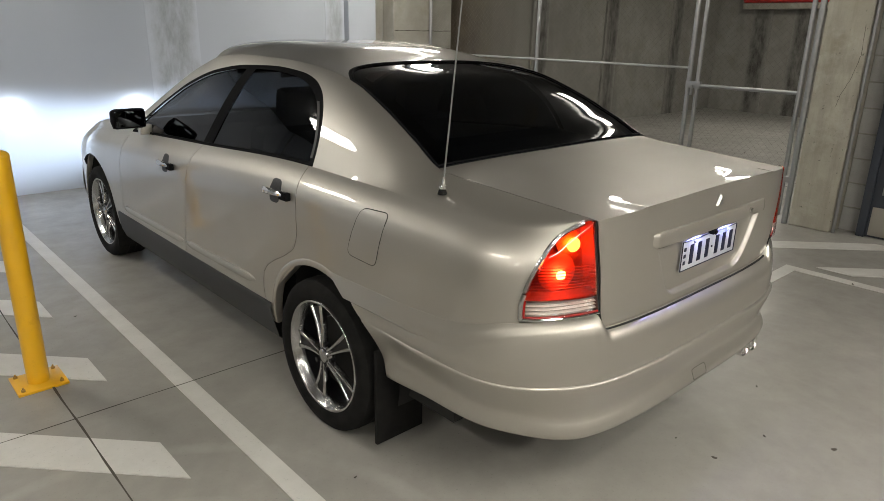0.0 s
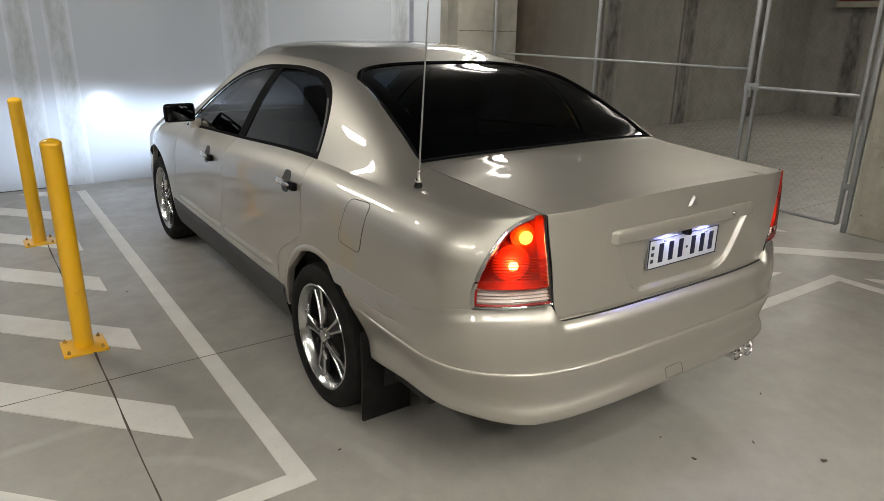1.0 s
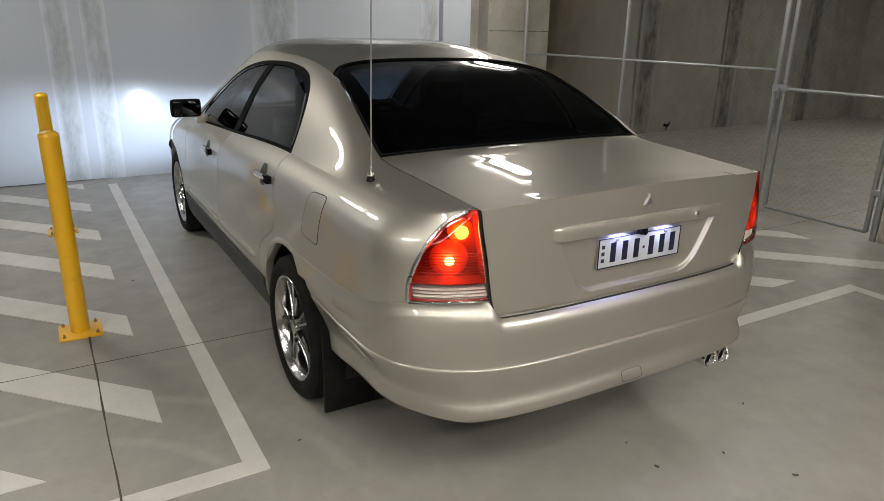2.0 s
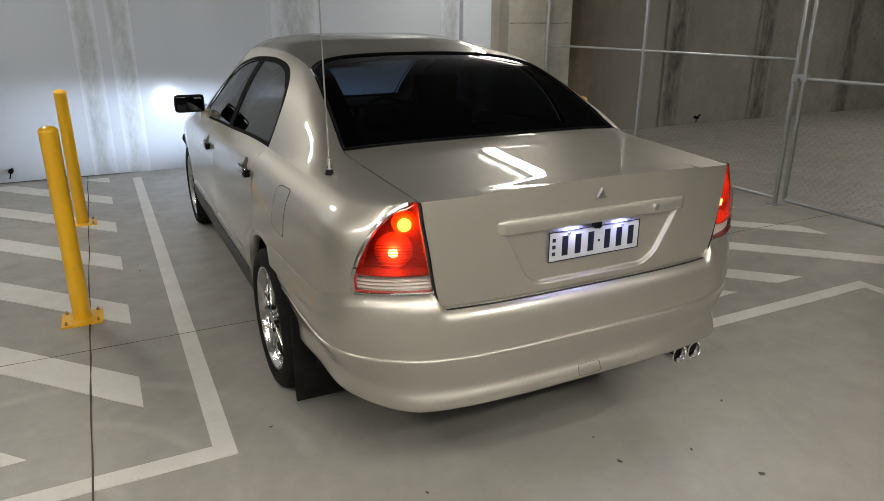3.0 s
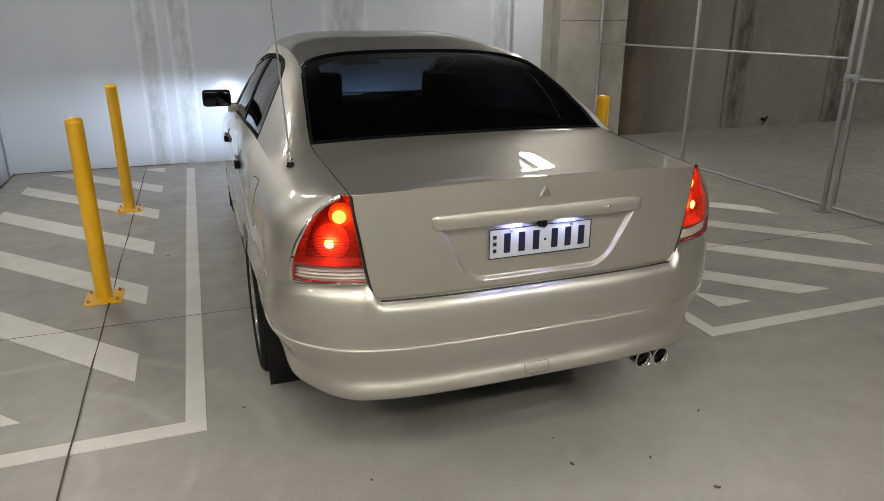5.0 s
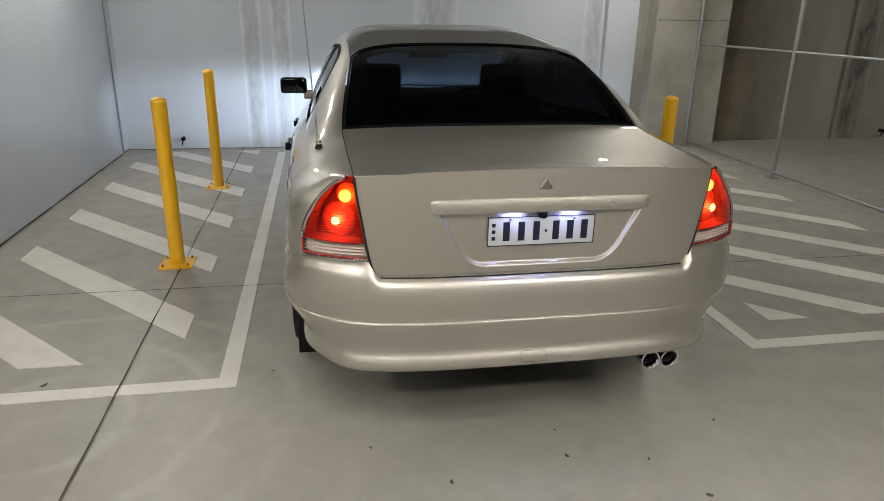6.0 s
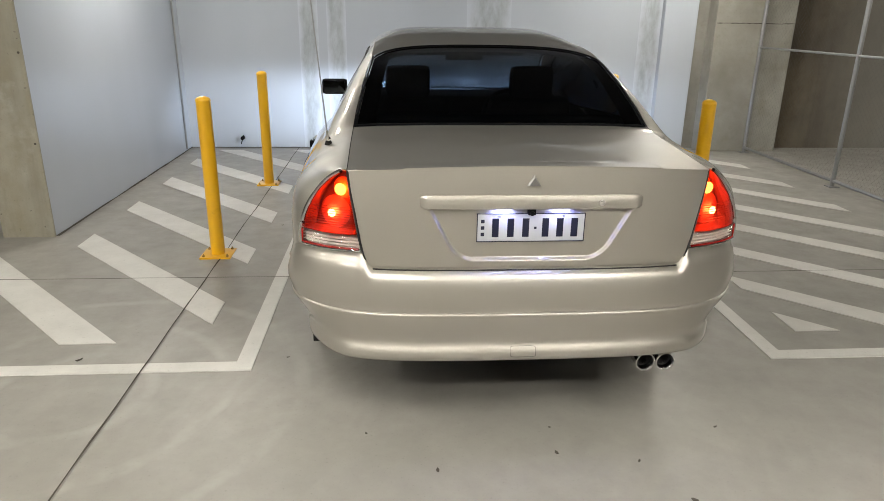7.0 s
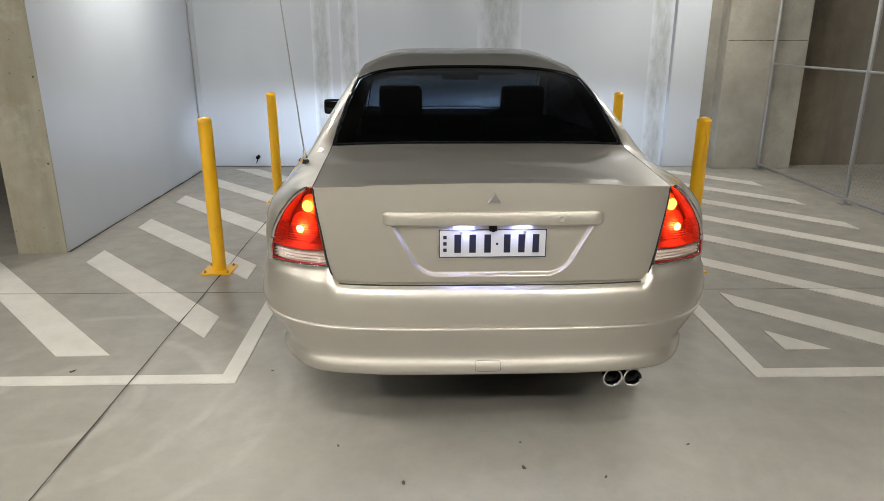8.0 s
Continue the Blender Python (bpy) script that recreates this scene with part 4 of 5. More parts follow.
for i in range(49):
    q = -0.885 + 1.77 * i / 48
    cols.append([(p[0], p[1], p[2] - 0.0062) for p in (deck_point(q, glass_top(q) - 0.016 - 0.075 * j / 4, 0.016) for j in range(5))])
put("glass_border", *sheet(cols), FRIT, "black printed border of the rear glass")
put("windscreen", *sheet(deck("front", lambda q: screen_top(q) + 0.012, lambda q: screen_low(q) - 0.01, CLEARGLASS, gap=0.02, drop=0.004)), CLEARGLASS, "clear windscreen glass")
put("headlining", *sheet(deck("lining", lambda q: glass_top(q) + 0.02, lambda q: screen_top(q) - 0.02, None, gap=0.05, drop=0.04)), SEAT, "dark headlining under the roof")
put("bonnet", *sheet(deck("bonnet", screen_low, lambda q: 4.66 - 0.05 * q * q, PAINT)), PAINT)


def seal(name, path, r, mat, parent, closed=True, label=""):
    """A thin round bead along a path."""
    n = 6
    verts, faces = [], []
    m = len(path)
    for i, p in enumerate(path):
        a = Vector(path[i - 1]) if (i or closed) else Vector(p)
        b = Vector(path[(i + 1) % m]) if (i < m - 1 or closed) else Vector(p)
        d = (b - a).normalized()
        u = d.orthogonal().normalized() if abs(d.z) > 0.95 else d.cross(Vector((0, 0, 1))).normalized()
        w = d.cross(u)
        for k in range(n):
            t = 2 * math.pi * k / n
            verts.append(Vector(p) + (u * math.cos(t) + w * math.sin(t)) * r)
    for i in range(m if closed else m - 1):
        j = (i + 1) % m
        for k in range(n):
            l = (k + 1) % n
            faces.append((i * n + k, i * n + l, j * n + l, j * n + k))
    return link_mesh(name, verts, faces, mat, parent, label)


def rim_path(ya, yb, gap):
    qs = [i / 24 for i in range(-24, 25)]
    path = [deck_point(q, ya(q), gap) for q in qs]
    path += [deck_point(1, ya(1) + (yb(1) - ya(1)) * j / 24, gap) for j in range(1, 24)]
    path += [deck_point(q, yb(q), gap) for q in reversed(qs)]
    path += [deck_point(-1, yb(1) + (ya(1) - yb(1)) * j / 24, gap) for j in range(1, 24)]
    return path


seal("window_seal", rim_path(lambda q: glass_low(q) + 0.010, lambda q: glass_top(q) - 0.010, 0.011), 0.0045, BLACKTRIM, car, True, "black rubber glass seal")
seal("window_seal", rim_path(lambda q: screen_top(q) + 0.008, lambda q: screen_low(q) - 0.006, 0.014), 0.005, BLACKTRIM, car, True, "black rubber glass seal")

seal("tow_cover", loop, 0.0007, SKIRT, bumper, True, "square outline of the tow-hook cover")

# ---- boot lid: top and rear face in one skin ----
lid_edge = curve_fn([(0.70, 0.546), (0.715, 0.556), (0.77, 0.574), (0.9, 0.596), (1.0, 0.612), (1.07, 0.618)])


def lamp_in(z):
    return lid_edge(z) + 0.003


def lid_face(x, z):
    """Depth of the rear face, with the number plate recess."""
    y = tail_y(x) - 0.015 + 0.26 * (z - 0.93) ** 2
    ax = abs(x)
    half = 0.253 + (0.352 - 0.253) * (z - 0.737) / 0.188
    e = min(half - ax, (z - 0.734) * 0.9)
    corner = 0.06
    if half - ax < corner and z - 0.734 < corner:
        e = corner - math.hypot(corner - (half - ax), corner - (z - 0.734))
    if z < 0.93:
        y += 0.016 * float(step(0.0, 0.012, e))
    return y


rows = []
NX = 190
zs = [0.70 + 0.32 * j / 110 for j in range(111)]
for i in range(2 * NX + 1):
    q = (i - NX) / NX
    col = []
    top = deck_point(q, 0.014, 0.003)
    zt = top[2] - 0.007
    for z in zs + [1.02 + (zt - 1.02) * j / 4 for j in range(1, 5)]:
        x = q * (float(lid_edge(z)) - 0.003)
        col.append((x, lid_face(x, z) - (0.0 if z > 0.71 else -0.004), z))
    x = q * (float(lid_edge(zt)) - 0.003)
    y0, z0 = lid_face(x, zt), zt
    for a in (0.25, 0.5, 0.75):
        s, c = math.sin(a * math.pi / 2), math.cos(a * math.pi / 2)
        col.append((x + (top[0] - x) * a, y0 + (top[1] - y0) * (1 - c), z0 + (top[2] - z0) * s))
    for j in range(46):
        t = j / 45
        y = 0.014 + (glass_low(q) - 0.006 - 0.014) * t
        col.append(deck_point(q, y, 0.003))
    nose_in = [(p[0], p[1] + 0.02, p[2]) for p in col[:1]]
    rows.append(nose_in + col)
rows = [[(p[0] * 0.985, p[1] + 0.012, p[2] - 0.012) for p in rows[0]]] + rows + [[(p[0] * 0.985, p[1] + 0.012, p[2] - 0.012) for p in rows[-1]]]
lid = put("boot_lid", *sheet(rows), PAINT, "", None, 50)

# dark channel behind the lid edge
for sx in (-1, 1):
    pth = [(sx * (float(rail_x(y)) - 0.001), deck_point(1, y)[1], float(rail_z(y)) - 0.004) for y in (0.02 + 0.62 * j / 20 for j in range(21))]
    pth = [(sx * (float(lid_edge(z)) + 0.001), tail_y(float(lid_edge(z))) - 0.008, z) for z in (0.70 + 0.345 * j / 20 for j in range(21))] + pth
    seal("lid_gap", pth, 0.0028, UNDER, lid, False)
seal("lid_gap", [(x, tail_y(x) - 0.006, 0.6995) for x in (-0.546 + 1.092 * j / 40 for j in range(41))], 0.0052, UNDER, lid, False)

# handle bar over the plate
cols = []
for i in range(61):
    t = i / 30 - 1
    x = 0.378 * t
    e = max(0.0, 1 - abs(t) ** 36) ** 0.5
    y = tail_y(x) - 0.015
    zc, h = 0.948, 0.024 * (0.7 + 0.3 * e)
    cols.append([(x, y + 0.006, zc + h), (x, y - 0.004 * e, zc + h * 0.97), (x, y - 0.0075 * e, zc + h * 0.90), (x, y - 0.011 * e, zc + h * 0.5), (x, y - 0.013 * e, zc - h * 0.5),
                 (x, y - 0.0125 * e, zc - h * 0.88), (x, y - 0.009 * e, zc - h), (x, y + 0.020 * e, zc - h)])
put("handle_bar", *sheet(cols), PAINT, "", lid)
bm = bmesh.new()
rod(bm, (0.232, -0.0515, 0.948), (0.232, -0.02, 0.948), 0.0105, 16)
rod(bm, (0.232, -0.0530, 0.948), (0.232, -0.05, 0.948), 0.0055, 12)
part("lock", bm, CHROME, lid, "small chrome lock barrel")
# badge, a plain bright shape
bm = bmesh.new()
tri = [(0.0, 0.023), (-0.024, -0.016), (0.024, -0.016)]
lo = [bm.verts.new((x, tail_y(0) - 0.016, 1.018 + z)) for x, z in tri]
hi = [bm.verts.new((x * 0.7, tail_y(0) - 0.024, 1.016 + z * 0.7)) for x, z in tri]
bm.faces.new(hi)
for i in range(3):
    j = (i + 1) % 3
    bm.faces.new((lo[i], lo[j], hi[j], hi[i]))
part("badge", bm, BADGE, lid, "small plain chrome badge", False)

# number plate with plain bars
bm = bmesh.new()
box(bm, (-0.186, -0.0245, 0.805), (0.186, -0.0205, 0.906), 0.0015)
plate = part("number_plate", bm, PLATE, lid, "white number plate with dark bars")
bm = bmesh.new()
for lo, hi in (((-0.186, -0.0267, 0.9035), (0.186, -0.0235, 0.906)), ((-0.186, -0.0267, 0.805), (0.186, -0.0235, 0.8075)), ((-0.186, -0.0267, 0.805), (-0.1835, -0.0235, 0.906)), ((0.1835, -0.0267, 0.805), (0.186, -0.0235, 0.906))):
    box(bm, lo, hi)
part("plate_border", bm, NAVY, lid, "thin navy border", False)
for x in (-0.122, -0.070, -0.018, 0.050, 0.100, 0.150):
    bm = bmesh.new()
    box(bm, (x - 0.0115, -0.0263, 0.822), (x + 0.0115, -0.0235, 0.888), 0.001)
    part("bar", bm, NAVY, plate, "", False)
bm = bmesh.new()
box(bm, (0.011, -0.0263, 0.850), (0.019, -0.0235, 0.858))
part("bar", bm, NAVY, plate, "", False)
for z in (0.832, 0.855, 0.878):
    bm = bmesh.new()
    box(bm, (-0.172, -0.0263, z - 0.006), (-0.160, -0.0235, z + 0.006))
    part("bar", bm, NAVY, plate, "", False)
for x in (-0.11, 0.11):
    bm = bmesh.new()
    rod(bm, (x, -0.0305, 0.896), (x, -0.0235, 0.896), 0.005, 8)
    part("screw", bm, GALV, lid)
# small camera and plate lamps under the bar
bm = bmesh.new()
box(bm, (-0.014, -0.040, 0.902), (0.012, -0.012, 0.925), 0.003)
rod(bm, (-0.001, -0.044, 0.908), (-0.001, -0.03, 0.912), 0.008, 10)
part("reversing_camera", bm, BLACKTRIM, lid, "small black reversing camera over the plate")
for x in (-0.1, 0.1):
    bm = bmesh.new()
    box(bm, (x - 0.025, -0.036, 0.9226), (x + 0.025, -0.010, 0.9232))
    part("plate_lamp", bm, PLATELIGHT, lid, "bluish lit plate lamp", False)


# ---- tail lamps ----


def lamp_pt(t, z, o):
    x = float(lamp_in(z)) + (float(lamp_out(z)) - float(lamp_in(z))) * t
    return skin(L_of_x(x), z, o)


for sx in (-1, 1):
    tl = put("tail_lamp", *sheet(mirror([[lamp_pt(t / 12, 0.762 + (1.044 - 0.762) * j / 16, -0.055) for j in range(17)] for t in range(13)], sx), flip=sx < 0), HOUSING, "lit red and orange tail lamp")
    for nm, z0, z1, mat, rib in (("red_lens", 0.8245, 1.046, REDLENS, 0.0), ("clear_lens", 0.770, 0.8225, CLEARLENS, 0.0018)):
        cols = []
        for i in range(25):
            col = []
            for j in range(41):
                z = z0 + (z1 - z0) * j / 40
                o = 0.010 + 0.012 * math.sin(math.pi * (i / 24) ** 0.6) * (1 - 0.5 * i / 24) + rib * math.cos(j / 40 * 2 * math.pi * 5)
                if i in (0, 24):
                    o -= 0.006
                col.append(lamp_pt(0.012 + 0.976 * i / 24, z, o))
            cols.append(col)
        put(nm, *sheet(mirror(cols, sx), flip=sx < 0), mat, "clear ribbed reversing lens" if rib else "deep red lens", tl)
    # walls of the housing
    loop = [(t / 12, 0.762) for t in range(13)] + [(1.0, 0.762 + 0.284 * j / 16) for j in range(1, 17)] + [(1 - t / 4, 1.046) for t in range(1, 5)] + [(0.0, 1.046 - 0.284 * j / 16) for j in range(1, 16)]
    put("lamp_wall", *sheet(mirror([[lamp_pt(t, z, -0.055), lamp_pt(t, z, 0.010)] for t, z in loop + loop[:1]], sx)), HOUSING, "", tl)
    put("reflector", *sheet(mirror([[lamp_pt(t / 10, 0.766 + 0.055 * j / 4, -0.014) for j in range(5)] for t in range(11)], sx), flip=sx < 0), REFLECTOR, "", tl)
    put("divider", *sheet(mirror([[lamp_pt(t / 10, 0.823, -0.055), lamp_pt(t / 10, 0.823, 0.011)] for t in range(11)], sx)), HOUSING, "", tl)
    # ribs that break up the light
    for k in range(11):
        z = 0.830 + 0.0085 * k
        v = [[lamp_pt(t / 10, z - 0.0008, 0.003), lamp_pt(t / 10, z, 0.007), lamp_pt(t / 10, z + 0.0008, 0.003)] for t in range(11)]
        put("rib", *sheet(mirror(v, sx), flip=sx < 0), HOUSING, "", tl)
    for k in range(4):
        z = 0.779 + 0.011 * k
        v = [[lamp_pt(t / 10, z - 0.003, -0.010), lamp_pt(t / 10, z, 0.001), lamp_pt(t / 10, z + 0.003, -0.010)] for t in range(11)]
        put("rib", *sheet(mirror(v, sx), flip=sx < 0), REFLECTOR, "", tl)
    for nm, x, z, r, mat in (("amber_bulb", 0.656, 0.970, 0.021, BULB_A), ("tail_bulb", 0.690, 0.884, 0.015, BULB_R)):
        p = skin(L_of_x(x), z, -0.022)
        nx, ny = normal_at(L_of_x(x))
        q = Vector((nx, ny, 0)).to_track_quat("Z", "Y").to_matrix().to_4x4()
        bm = bmesh.new()
        bmesh.ops.create_uvsphere(bm, u_segments=14, v_segments=10, radius=r, matrix=Matrix.Translation(p) @ q @ Matrix.Diagonal((1, 1, 0.4, 1)))
        bmesh.ops.transform(bm, matrix=Matrix.Diagonal((sx, 1, 1, 1)), verts=bm.verts)
        part(nm, bm, mat, tl, "glowing bulb")
        R = 0.058 if r < 0.018 else 0.038
        vv, ff = lathe([(R * k / 10, -0.017 - 0.012 * (k / 10) ** 2) for k in range(11)], 28, Matrix.Translation(p) @ q)
        put("reflector", mirror([tuple(w) for w in vv], sx), ff, BOWL if r < 0.018 else AMBERBOWL, "", tl)
    pth = [lamp_pt(1.0, 0.766 + (1.04 - 0.766) * j / 40, 0.009) for j in range(41)]
    seal("chrome_trim", mirror(pth, sx), 0.0075, ALLOY, tl, False, "chrome edging")
    pth = [lamp_pt(t / 20, 0.766, 0.010) for t in range(21)]
    seal("chrome_trim", mirror(pth, sx), 0.0042, CHROME, tl, False, "chrome edging")
    pth = [lamp_pt(0.97, 0.822 - 0.048 * j / 6, 0.011) for j in range(6)] + [lamp_pt(0.97 - 0.94 * j / 20, 0.773, 0.012) for j in range(21)]
    seal("red_rim", mirror(pth, sx), 0.0036, REDRIM, tl, False, "dark red rim of the clear lens")
    pth = [lamp_pt(0.0, 0.766 + (1.04 - 0.766) * j / 20, 0.009) for j in range(21)]
    seal("lamp_seal", mirror(pth, sx), 0.0018, SKIRT, tl, False)

# ---- fuel flap ----
LF = [(0.862, 0.784), (0.702, 0.774), (0.662, 0.962), (0.803, 0.957)]


def flap(t, w, scale, o):
    """Rounded square patch on the left flank; t round it, w from its middle."""
    a = 2 * math.pi * t
    c, s = math.cos(a), math.sin(a)
    u = 0.5 + 0.5 * w * scale * math.copysign(abs(c) ** 0.28, c)
    h = 0.5 + 0.5 * w * scale * math.copysign(abs(s) ** 0.28, s)
    yl = LF[0][0] + (LF[3][0] - LF[0][0]) * h
    yr = LF[1][0] + (LF[2][0] - LF[1][0]) * h
    zl = LF[0][1] + (LF[3][1] - LF[0][1]) * h
    zr = LF[1][1] + (LF[2][1] - LF[1][1]) * h
    return skin(L_of_y(yl + (yr - yl) * u), zl + (zr - zl) * u, o)


put("fuel_flap", *sheet(mirror([[flap(t / 48, w / 8, 0.985, 0.0016) for w in range(9)] for t in range(48)], -1), flip=True, loop=True), PAINT)
seal("flap_gap", mirror([flap(t / 96, 1, 1.0, 0.0002) for t in range(96)], -1), 0.0016, UNDER, car, True)


# ---- door handles ----
def handle(sx, y, z, parent):
    L = L_of_y(y)

    def P(dy, dz, o):
        q = skin(L_of_y(y + dy), z + dz, o)
        return Vector((q.x * sx, q.y, q.z))
    cols = []
    for i in range(25):
        t = i / 24
        a = 2 * t - 1
        e = max(0.0, 1 - a ** 12) ** 0.5
        row = []
        for k in range(11):
            th = 2 * math.pi * k / 10
            row.append(P(-0.012 + 0.098 * a, (0.0105 + 0.004 * t) * math.sin(th) * (0.5 + 0.5 * e) - 0.004 * a, 0.022 * e * (1 - 0.35 * a * a) + 0.009 * math.cos(th) * e))
        cols.append(row)
    h = put("door_handle", *sheet(cols, flip=sx > 0), CHROME, "chrome pull handle", parent)
    rows = []
    for i in range(9):
        a = i / 4 - 1
        row = []
        for k in range(13):
            th = 2 * math.pi * k / 12
            row.append(P(0.002 + 0.046 * a * 1.0, 0.046 * (1 - abs(a) ** 4) ** 0.5 * (1 if k < 6 else -1) * abs(math.sin(th)) ** 0.6, 0.0018))
        rows.append(row)
    # flush dark patch paints the shade of the handle recess
    put("cup_shade", *sheet(rows, flip=sx > 0), SKIRT, "shadowed handle recess", parent)
    bm = bmesh.new()
    p = P(-0.090, -0.004, 0.012)
    box(bm, (-0.012, -0.030, -0.016), (0.012, 0.030, 0.016), 0.005, Matrix.Translation(p))
    part("handle_end", bm, BLACKTRIM, parent, "black handle end with lock")


for sx in (-1, 1):
    handle(sx, 1.355, 0.917, doors[sx, "rear"])
    handle(sx, 2.514, 0.848, doors[sx, "front"])


# ---- door mirrors ----
for sx in (-1, 1):
    bm = bmesh.new()
    box(bm, (0.79, 2.88, 0.982), (0.972, 2.985, 1.092), 0.024)
    for vv in bm.verts:
        if vv.co.y > 2.93:
            vv.co.z = 1.037 + (vv.co.z - 1.037) * 0.72
            vv.co.x = 0.88 + (vv.co.x - 0.88) * 0.86
    bmesh.ops.transform(bm, matrix=Matrix.Diagonal((sx, 1, 1, 1)), verts=bm.verts)
    dm = part("door_mirror", bm, BLACKTRIM, car, "black door mirror")
    bm = bmesh.new()
    box(bm, (0.805, 2.874, 0.994), (0.958, 2.881, 1.080), 0.003)
    bmesh.ops.transform(bm, matrix=Matrix.Diagonal((sx, 1, 1, 1)), verts=bm.verts)
    # near-black base colour stands in for the dark reflection
    part("mirror_glass", bm, material("mirror_glass", (0.035, 0.04, 0.045), 0.04, 1.0), dm, "mirror glass, coloured dark in place of a dark reflection")
    bm = bmesh.new()
    box(bm, (0.745, 2.935, 0.935), (0.815, 2.985, 0.995), 0.012)
    bmesh.ops.transform(bm, matrix=Matrix.Diagonal((sx, 1, 1, 1)), verts=bm.verts)
    part("mirror_arm", bm, PAINT, dm)


# ---- wheels ----
def wheel(sx, y):
    m = pose(sx * (0.866 if y < 2 else 0.822), y, HUB_Z) @ pose(0, 0, 0, 0, 90 * sx, 0)
    w = new("wheel")
    w.parent = car
    R = 0.312
    v, f = lathe([(0.222, -0.20), (0.235, -0.215), (0.27, -0.218), (0.298, -0.208), (R, -0.185), (R, -0.040), (0.306, -0.012), (0.288, 0.004), (0.262, 0.008), (0.240, 0.002), (0.228, -0.008), (0.224, -0.02)], 64, m)
    ty = put("tyre", v, f, RUBBER, "black rubber tyre", w)
    # tread grooves
    for a in (-0.07, -0.115, -0.16):
        v, f = lathe([(R + 0.0006, a - 0.004), (R + 0.0006, a + 0.004)], 48, m)
        put("tread_groove", v, f, UNDER, "", ty)
    v, f = lathe([(0.228, -0.010), (0.231, -0.006), (0.228, -0.002), (0.220, -0.004), (0.208, -0.022), (0.203, -0.035), (0.201, -0.045)], 64, m)
    rimv = lathe([(0.201, -0.045), (0.197, -0.06), (0.194, -0.19), (0.21, -0.20)], 64, m)
    put("rim", v, f, ALLOY, "polished alloy rim", w)
    put("rim_barrel", *rimv, DARKALLOY, "", w)
    v, f = lathe([(0.0, -0.075), (0.14, -0.075), (0.145, -0.08), (0.145, -0.09), (0.0, -0.09)], 48, m)
    put("brake_disc", v, f, DISC, "dull steel brake disc", w)
    v, f = lathe([(0.198, -0.12), (0.0, -0.125)], 32, m)
    put("rim_back", v, f, DARKALLOY, "", w)
    for k in range(5):
        a = 2 * math.pi * k / 5 + 0.32
        for off in (-1, 1):
            cols = []
            for i in range(11):
                t = i / 10
                r = 0.035 + (0.200 - 0.035) * t
                half = 0.0052 + 0.0035 * t
                mid = off * (0.009 + 0.024 * t ** 1.4)
                zc = -0.016 - 0.004 * math.sin(math.pi * t) - 0.010 * t
                ring = []
                for tt, dz in ((-half, -0.022), (-half, -0.002), (-half * 0.6, 0.002), (half * 0.6, 0.002), (half, -0.002), (half, -0.022)):
                    x, yy = r, mid + tt
                    ring.append(m @ Vector((x * math.cos(a) - yy * math.sin(a), x * math.sin(a) + yy * math.cos(a), zc + dz)))
                cols.append(ring)
            put("spoke", *sheet(cols, flip=True), ALLOY, "", w)
        # dark sheet between the blades, stands for the shade in their gap
        cols = []
        for i in range(9):
            t = i / 8
            r = 0.03 + 0.168 * t
            mid = 0.010 + 0.026 * t ** 1.4
            cols.append([m @ Vector((r * math.cos(a) - s * mid * math.sin(a), r * math.sin(a) + s * mid * math.cos(a), -0.032)) for s in (-1, 1)])
        put("blade_gap_shade", *sheet(cols, flip=True), DARKALLOY, "", w)
        b = a + math.pi / 5
        bm = bmesh.new()
        c = m @ Vector((0.055 * math.cos(b), 0.055 * math.sin(b), -0.03))
        d = m @ Vector((0.055 * math.cos(b), 0.055 * math.sin(b), -0.008))
        rod(bm, c, d, 0.010, 6)
        part("wheel_nut", bm, DARKALLOY, w)
    v, f = lathe([(0.0, -0.006), (0.020, -0.007), (0.027, -0.011), (0.030, -0.018), (0.044, -0.026), (0.046, -0.04), (0.0, -0.045)], 32, m)
    put("hub_cap", v, f, ALLOY, "", w)


for sx in (-1, 1):
    for y in (WHEEL_R, WHEEL_F):
        wheel(sx, y)
        # wheel well
        rows = []
        for i in range(25):
            a = math.pi * (i / 24 * 1.16 - 0.08)
            well = ARCH + (0.004 if y < 2 else 0.026)
            rows.append([(sx * x, y + well * math.cos(a), HUB_Z + well * math.sin(a)) for x in (0.77 + 0.065 * float(step(0.50, 0.62, HUB_Z + ARCH * math.sin(a))), 0.60)])
        put("wheel_well", *sheet(rows), UNDER, "dark wheel well")
    for y in (WHEEL_R - 0.335, WHEEL_F - 0.345):
        bm = bmesh.new()
        box(bm, (sx * 0.745 - 0.105, y - 0.008, 0.07 if y < 2 else 0.14), (sx * 0.735 + 0.105, y + 0.008, 0.45), 0.004)
        part("mud_flap", bm, RUBBER, car, "black rubber mud flap")

# ---- exhaust ----
ex = new("exhaust")
ex.parent = car
for x in (0.462, 0.538):
    m = Matrix.Translation((x, -0.022, 0.326)) @ Matrix.Rotation(radians(90), 4, "X")
    v, f = lathe([(0.026, -0.20), (0.033, -0.19), (0.035, -0.02), (0.0372, -0.006), (0.0365, 0.0), (0.033, 0.001), (0.0295, -0.004), (0.0285, -0.05)], 28, m)
    put("tail_pipe", v, f, CHROME, "chrome exhaust tip", ex)
    # black liner closes the inside of each tip
    v, f = lathe([(0.0287, -0.03), (0.028, -0.10), (0.0, -0.10)], 24, m)
    put("pipe_liner", v, f, UNDER, "", ex)
bm = bmesh.new()
rod(bm, (0.50, 0.15, 0.33), (0.50, 0.75, 0.30), 0.06, 14)
part("silencer", bm, UNDER, ex, "dark silencer box")

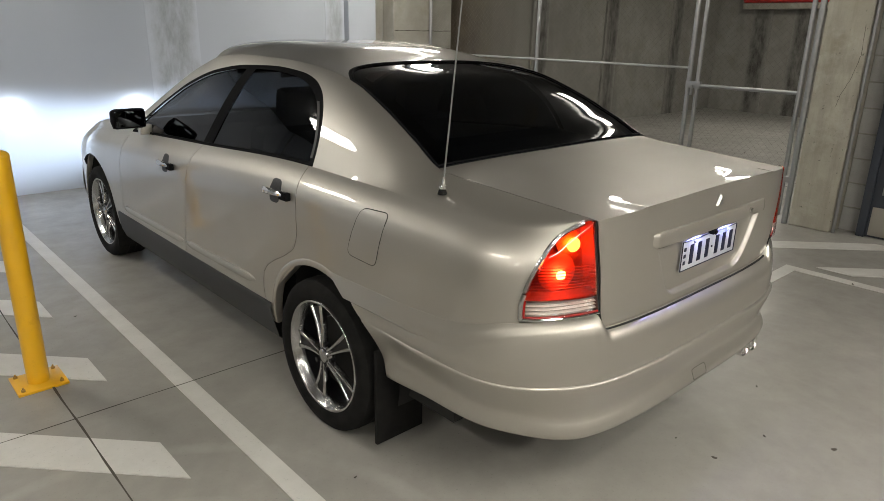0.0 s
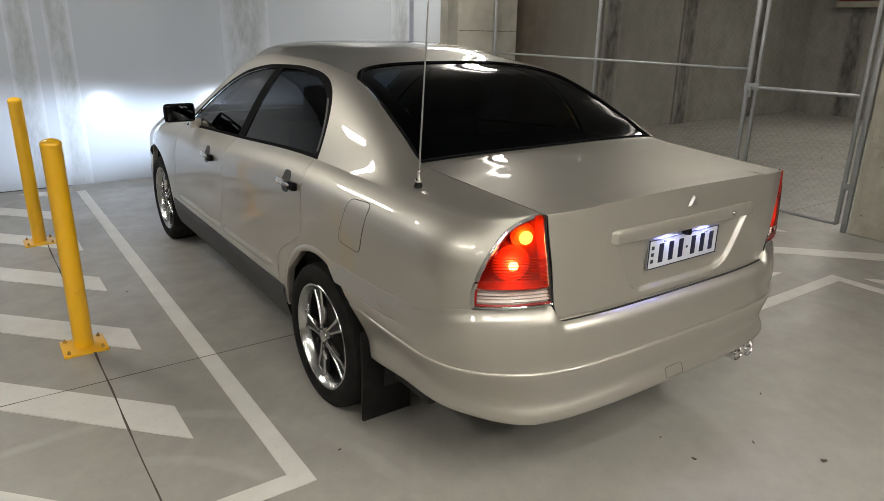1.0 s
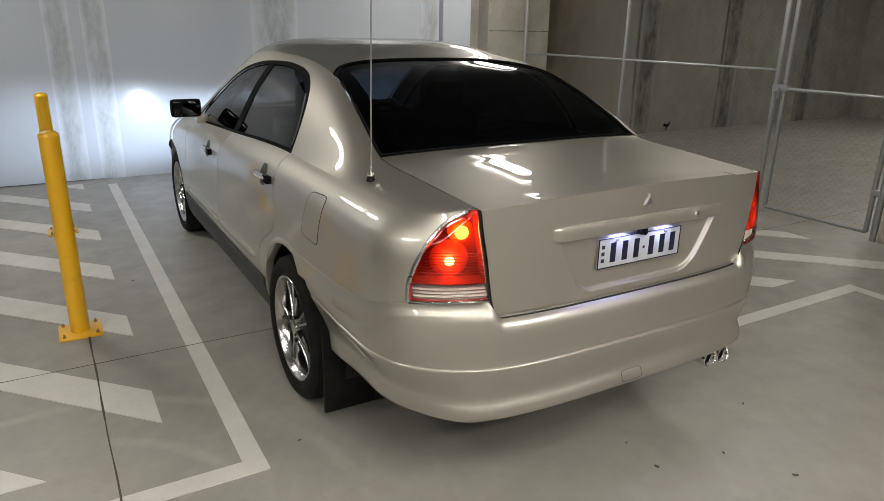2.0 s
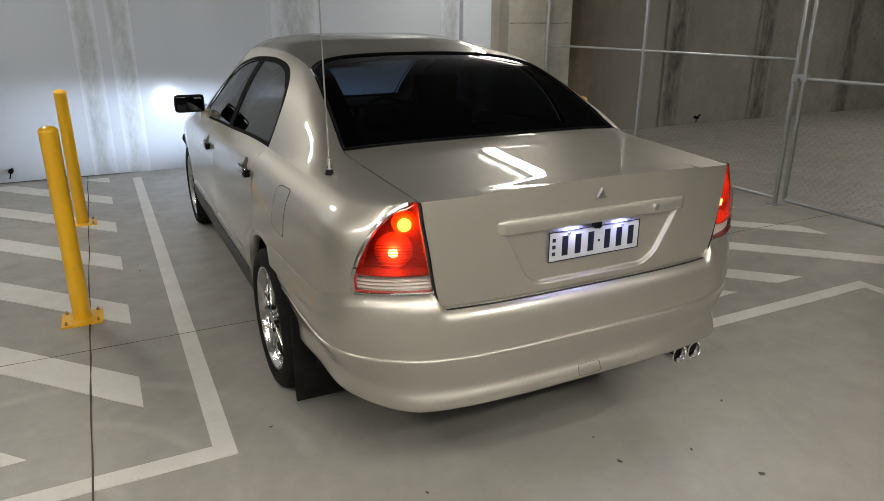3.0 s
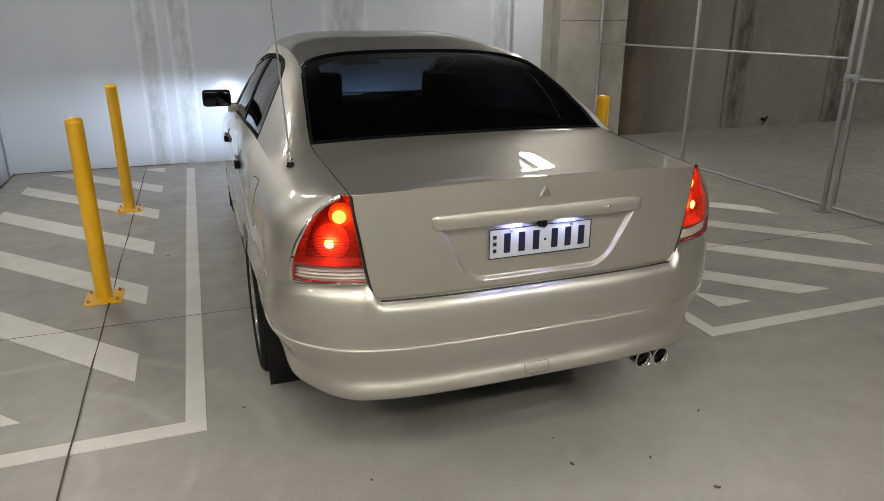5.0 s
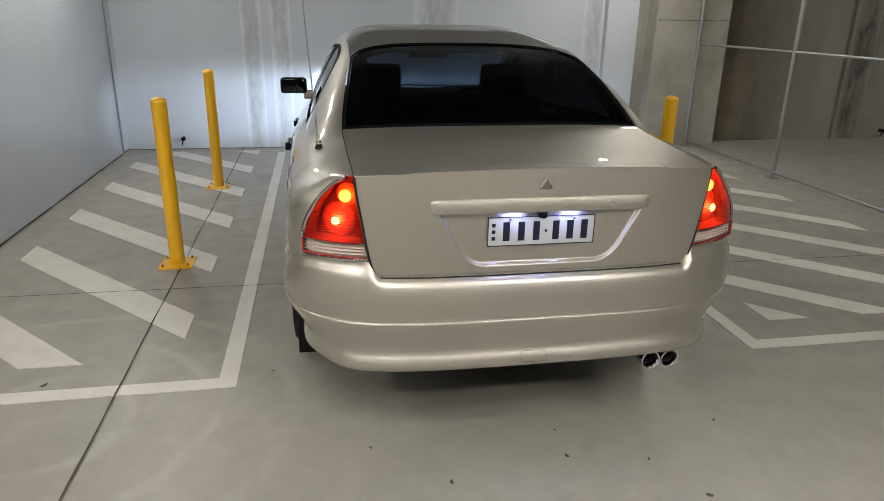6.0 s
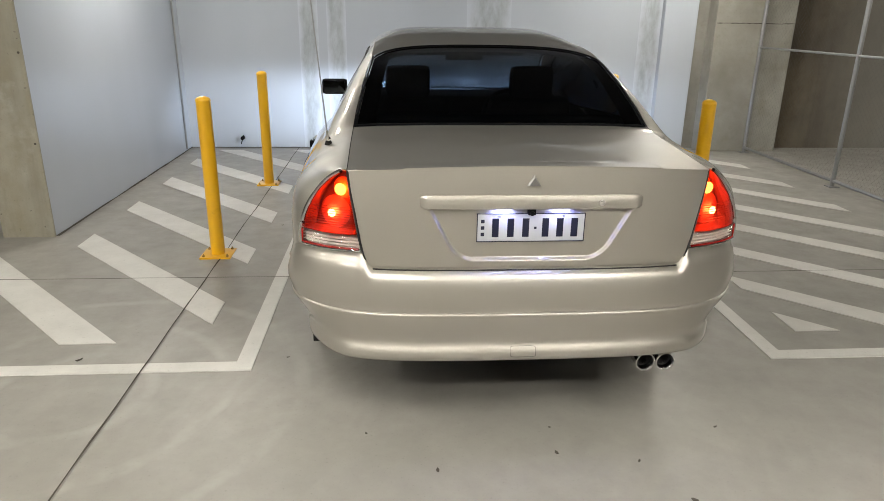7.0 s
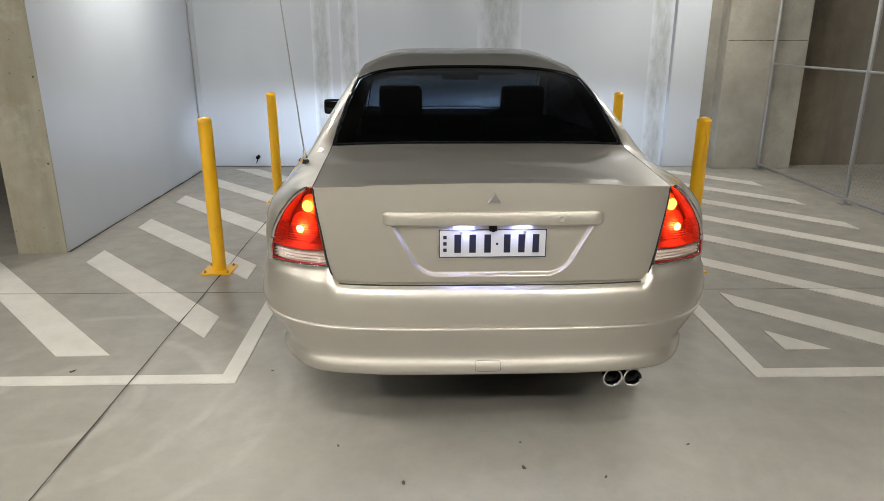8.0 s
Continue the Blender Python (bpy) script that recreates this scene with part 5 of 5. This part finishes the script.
# ---- floor pan and bulkheads under the body ----
bm = bmesh.new()
box(bm, (-0.72, 0.45, 0.24), (0.72, 4.3, 0.30))
box(bm, (-0.55, 0.06, 0.40), (0.55, 0.66, 0.52))
box(bm, (-0.52, 0.03, 0.45), (0.52, 0.07, 1.0))
box(bm, (-0.58, 0.66, 0.3), (0.58, 0.72, 1.02))
part("floor_pan", bm, UNDER, car, "dark underbody", False)
# unseen box added under the boot to keep light off the floor there
bm = bmesh.new()
box(bm, (-0.50, 0.28, 0.225), (0.40, 0.95, 0.45), 0.04)
part("underbody_blocker", bm, UNDER, car, "unseen dark box under the boot, added to block light")

# ---- cabin ----
bm = bmesh.new()
box(bm, (-0.62, 0.66, 1.03), (0.62, 1.12, 1.06), 0.01)
part("parcel_shelf", bm, SEAT, car, "dark parcel shelf")
bm = bmesh.new()
box(bm, (-0.66, 1.05, 0.5), (0.66, 1.25, 1.07), 0.05)
part("rear_seat", bm, SEAT, car, "dark rear bench seat")
for sx in (-1, 1):
    s = new("front_seat")
    s.parent = car
    bm = bmesh.new()
    box(bm, (-0.25, -0.07, -0.33), (0.25, 0.07, 0.30), 0.05, pose(sx * 0.37, 2.02, 0.78, 14))
    part("seat_back", bm, SEAT, s, "dark fabric seat back")
    bm = bmesh.new()
    box(bm, (-0.13, -0.05, -0.09), (0.13, 0.05, 0.09), 0.035, pose(sx * 0.37, 1.93, 1.165, 8))
    part("headrest", bm, SEAT, s, "dark padded headrest")
    for d in (-0.05, 0.05):
        bm = bmesh.new()
        rod(bm, (sx * 0.37 + d, 1.955, 1.02), (sx * 0.37 + d, 1.935, 1.12), 0.007, 8)
        part("headrest_post", bm, CHROME, s)
    bm = bmesh.new()
    box(bm, (sx * 0.37 - 0.25, 2.02, 0.40), (sx * 0.37 + 0.25, 2.52, 0.56), 0.05)
    part("cushion", bm, SEAT, s)
bm = bmesh.new()
box(bm, (-0.68, 2.86, 0.55), (0.68, 3.30, 0.985), 0.05)
box(bm, (0.22, 2.80, 0.84), (0.52, 3.0, 0.955), 0.05)
part("dashboard", bm, DASH, car, "dark moulded dashboard")
v, f = lathe([(0.185 + 0.014 * math.cos(a), 0.014 * math.sin(a)) for a in (2 * math.pi * k / 8 for k in range(8))], 36, pose(0.37, 2.66, 0.86, 68), True)
put("steering_wheel", v, f, DASH, "dark steering wheel")
bm = bmesh.new()
box(bm, (-0.13, -0.012, -0.036), (0.13, 0.012, 0.036), 0.01, pose(0.03, 2.60, 1.285, 8))
rod(bm, (0.03, 2.61, 1.30), (0.03, 2.58, 1.37), 0.008, 8)
part("inside_mirror", bm, DASH, car, "black inside mirror")

for sx in (-1, 1):
    bm = bmesh.new()
    box(bm, (-0.16, -0.055, -0.009), (0.16, 0.055, 0.009), 0.006, pose(sx * 0.26, 2.47, 1.326, -40))
    part("sun_visor", bm, SEAT, car, "dark sun visor")

# ---- headlamps ----
for sx in (-1, 1):
    cols = [[skin(2.42 + 0.3 * i / 10, 0.60 + 0.12 * j / 6, 0.022) for j in range(7)] for i in range(11)]
    put("headlamp", *sheet(mirror(cols, sx), flip=sx < 0), HEADGLASS, "lit cool white headlamp")

# ---- aerial ----
ring = upper(L_of_y(0.524))
a0 = min(ring, key=lambda p: abs(p.x - 0.722)).copy()
a0.x = -a0.x
d = Vector((-0.062, -0.179, 0.982))
ae = new("aerial")
ae.parent = car
bm = bmesh.new()
rod(bm, a0, a0 + Vector((0, 0, 0.016)), 0.016, 16, 0.011)
part("foot", bm, RUBBER, ae, "black rubber aerial foot")
bm = bmesh.new()
bmesh.ops.create_uvsphere(bm, u_segments=14, v_segments=10, radius=0.011, matrix=Matrix.Translation(a0 + Vector((0, 0, 0.022))))
rod(bm, a0 + d * 0.02, a0 + d * 0.06, 0.007, 12, 0.004)
part("base", bm, CHROME, ae, "chrome aerial base")
bm = bmesh.new()
rod(bm, a0 + d * 0.05, a0 + d * 0.85, 0.0030, 8, 0.0020)
part("rod", bm, GALV, ae, "thin metal aerial rod")


# ---- headlamp beams ----
for sx in (-1, 1):
    li = bpy.data.lights.new("headlamp_beam", "SPOT")
    li.energy, li.color, li.spot_size, li.spot_blend, li.shadow_soft_size = HEAD, (0.72, 0.84, 1.0), radians(80), 1.0, 0.05
    ob = new("headlamp_beam", li)
    ob.matrix_world = look((sx * 0.64, 4.80, 0.64), (sx * 0.96, 6.08, 0.49)) @ Matrix.Diagonal((3.0, 0.52, 1, 1))
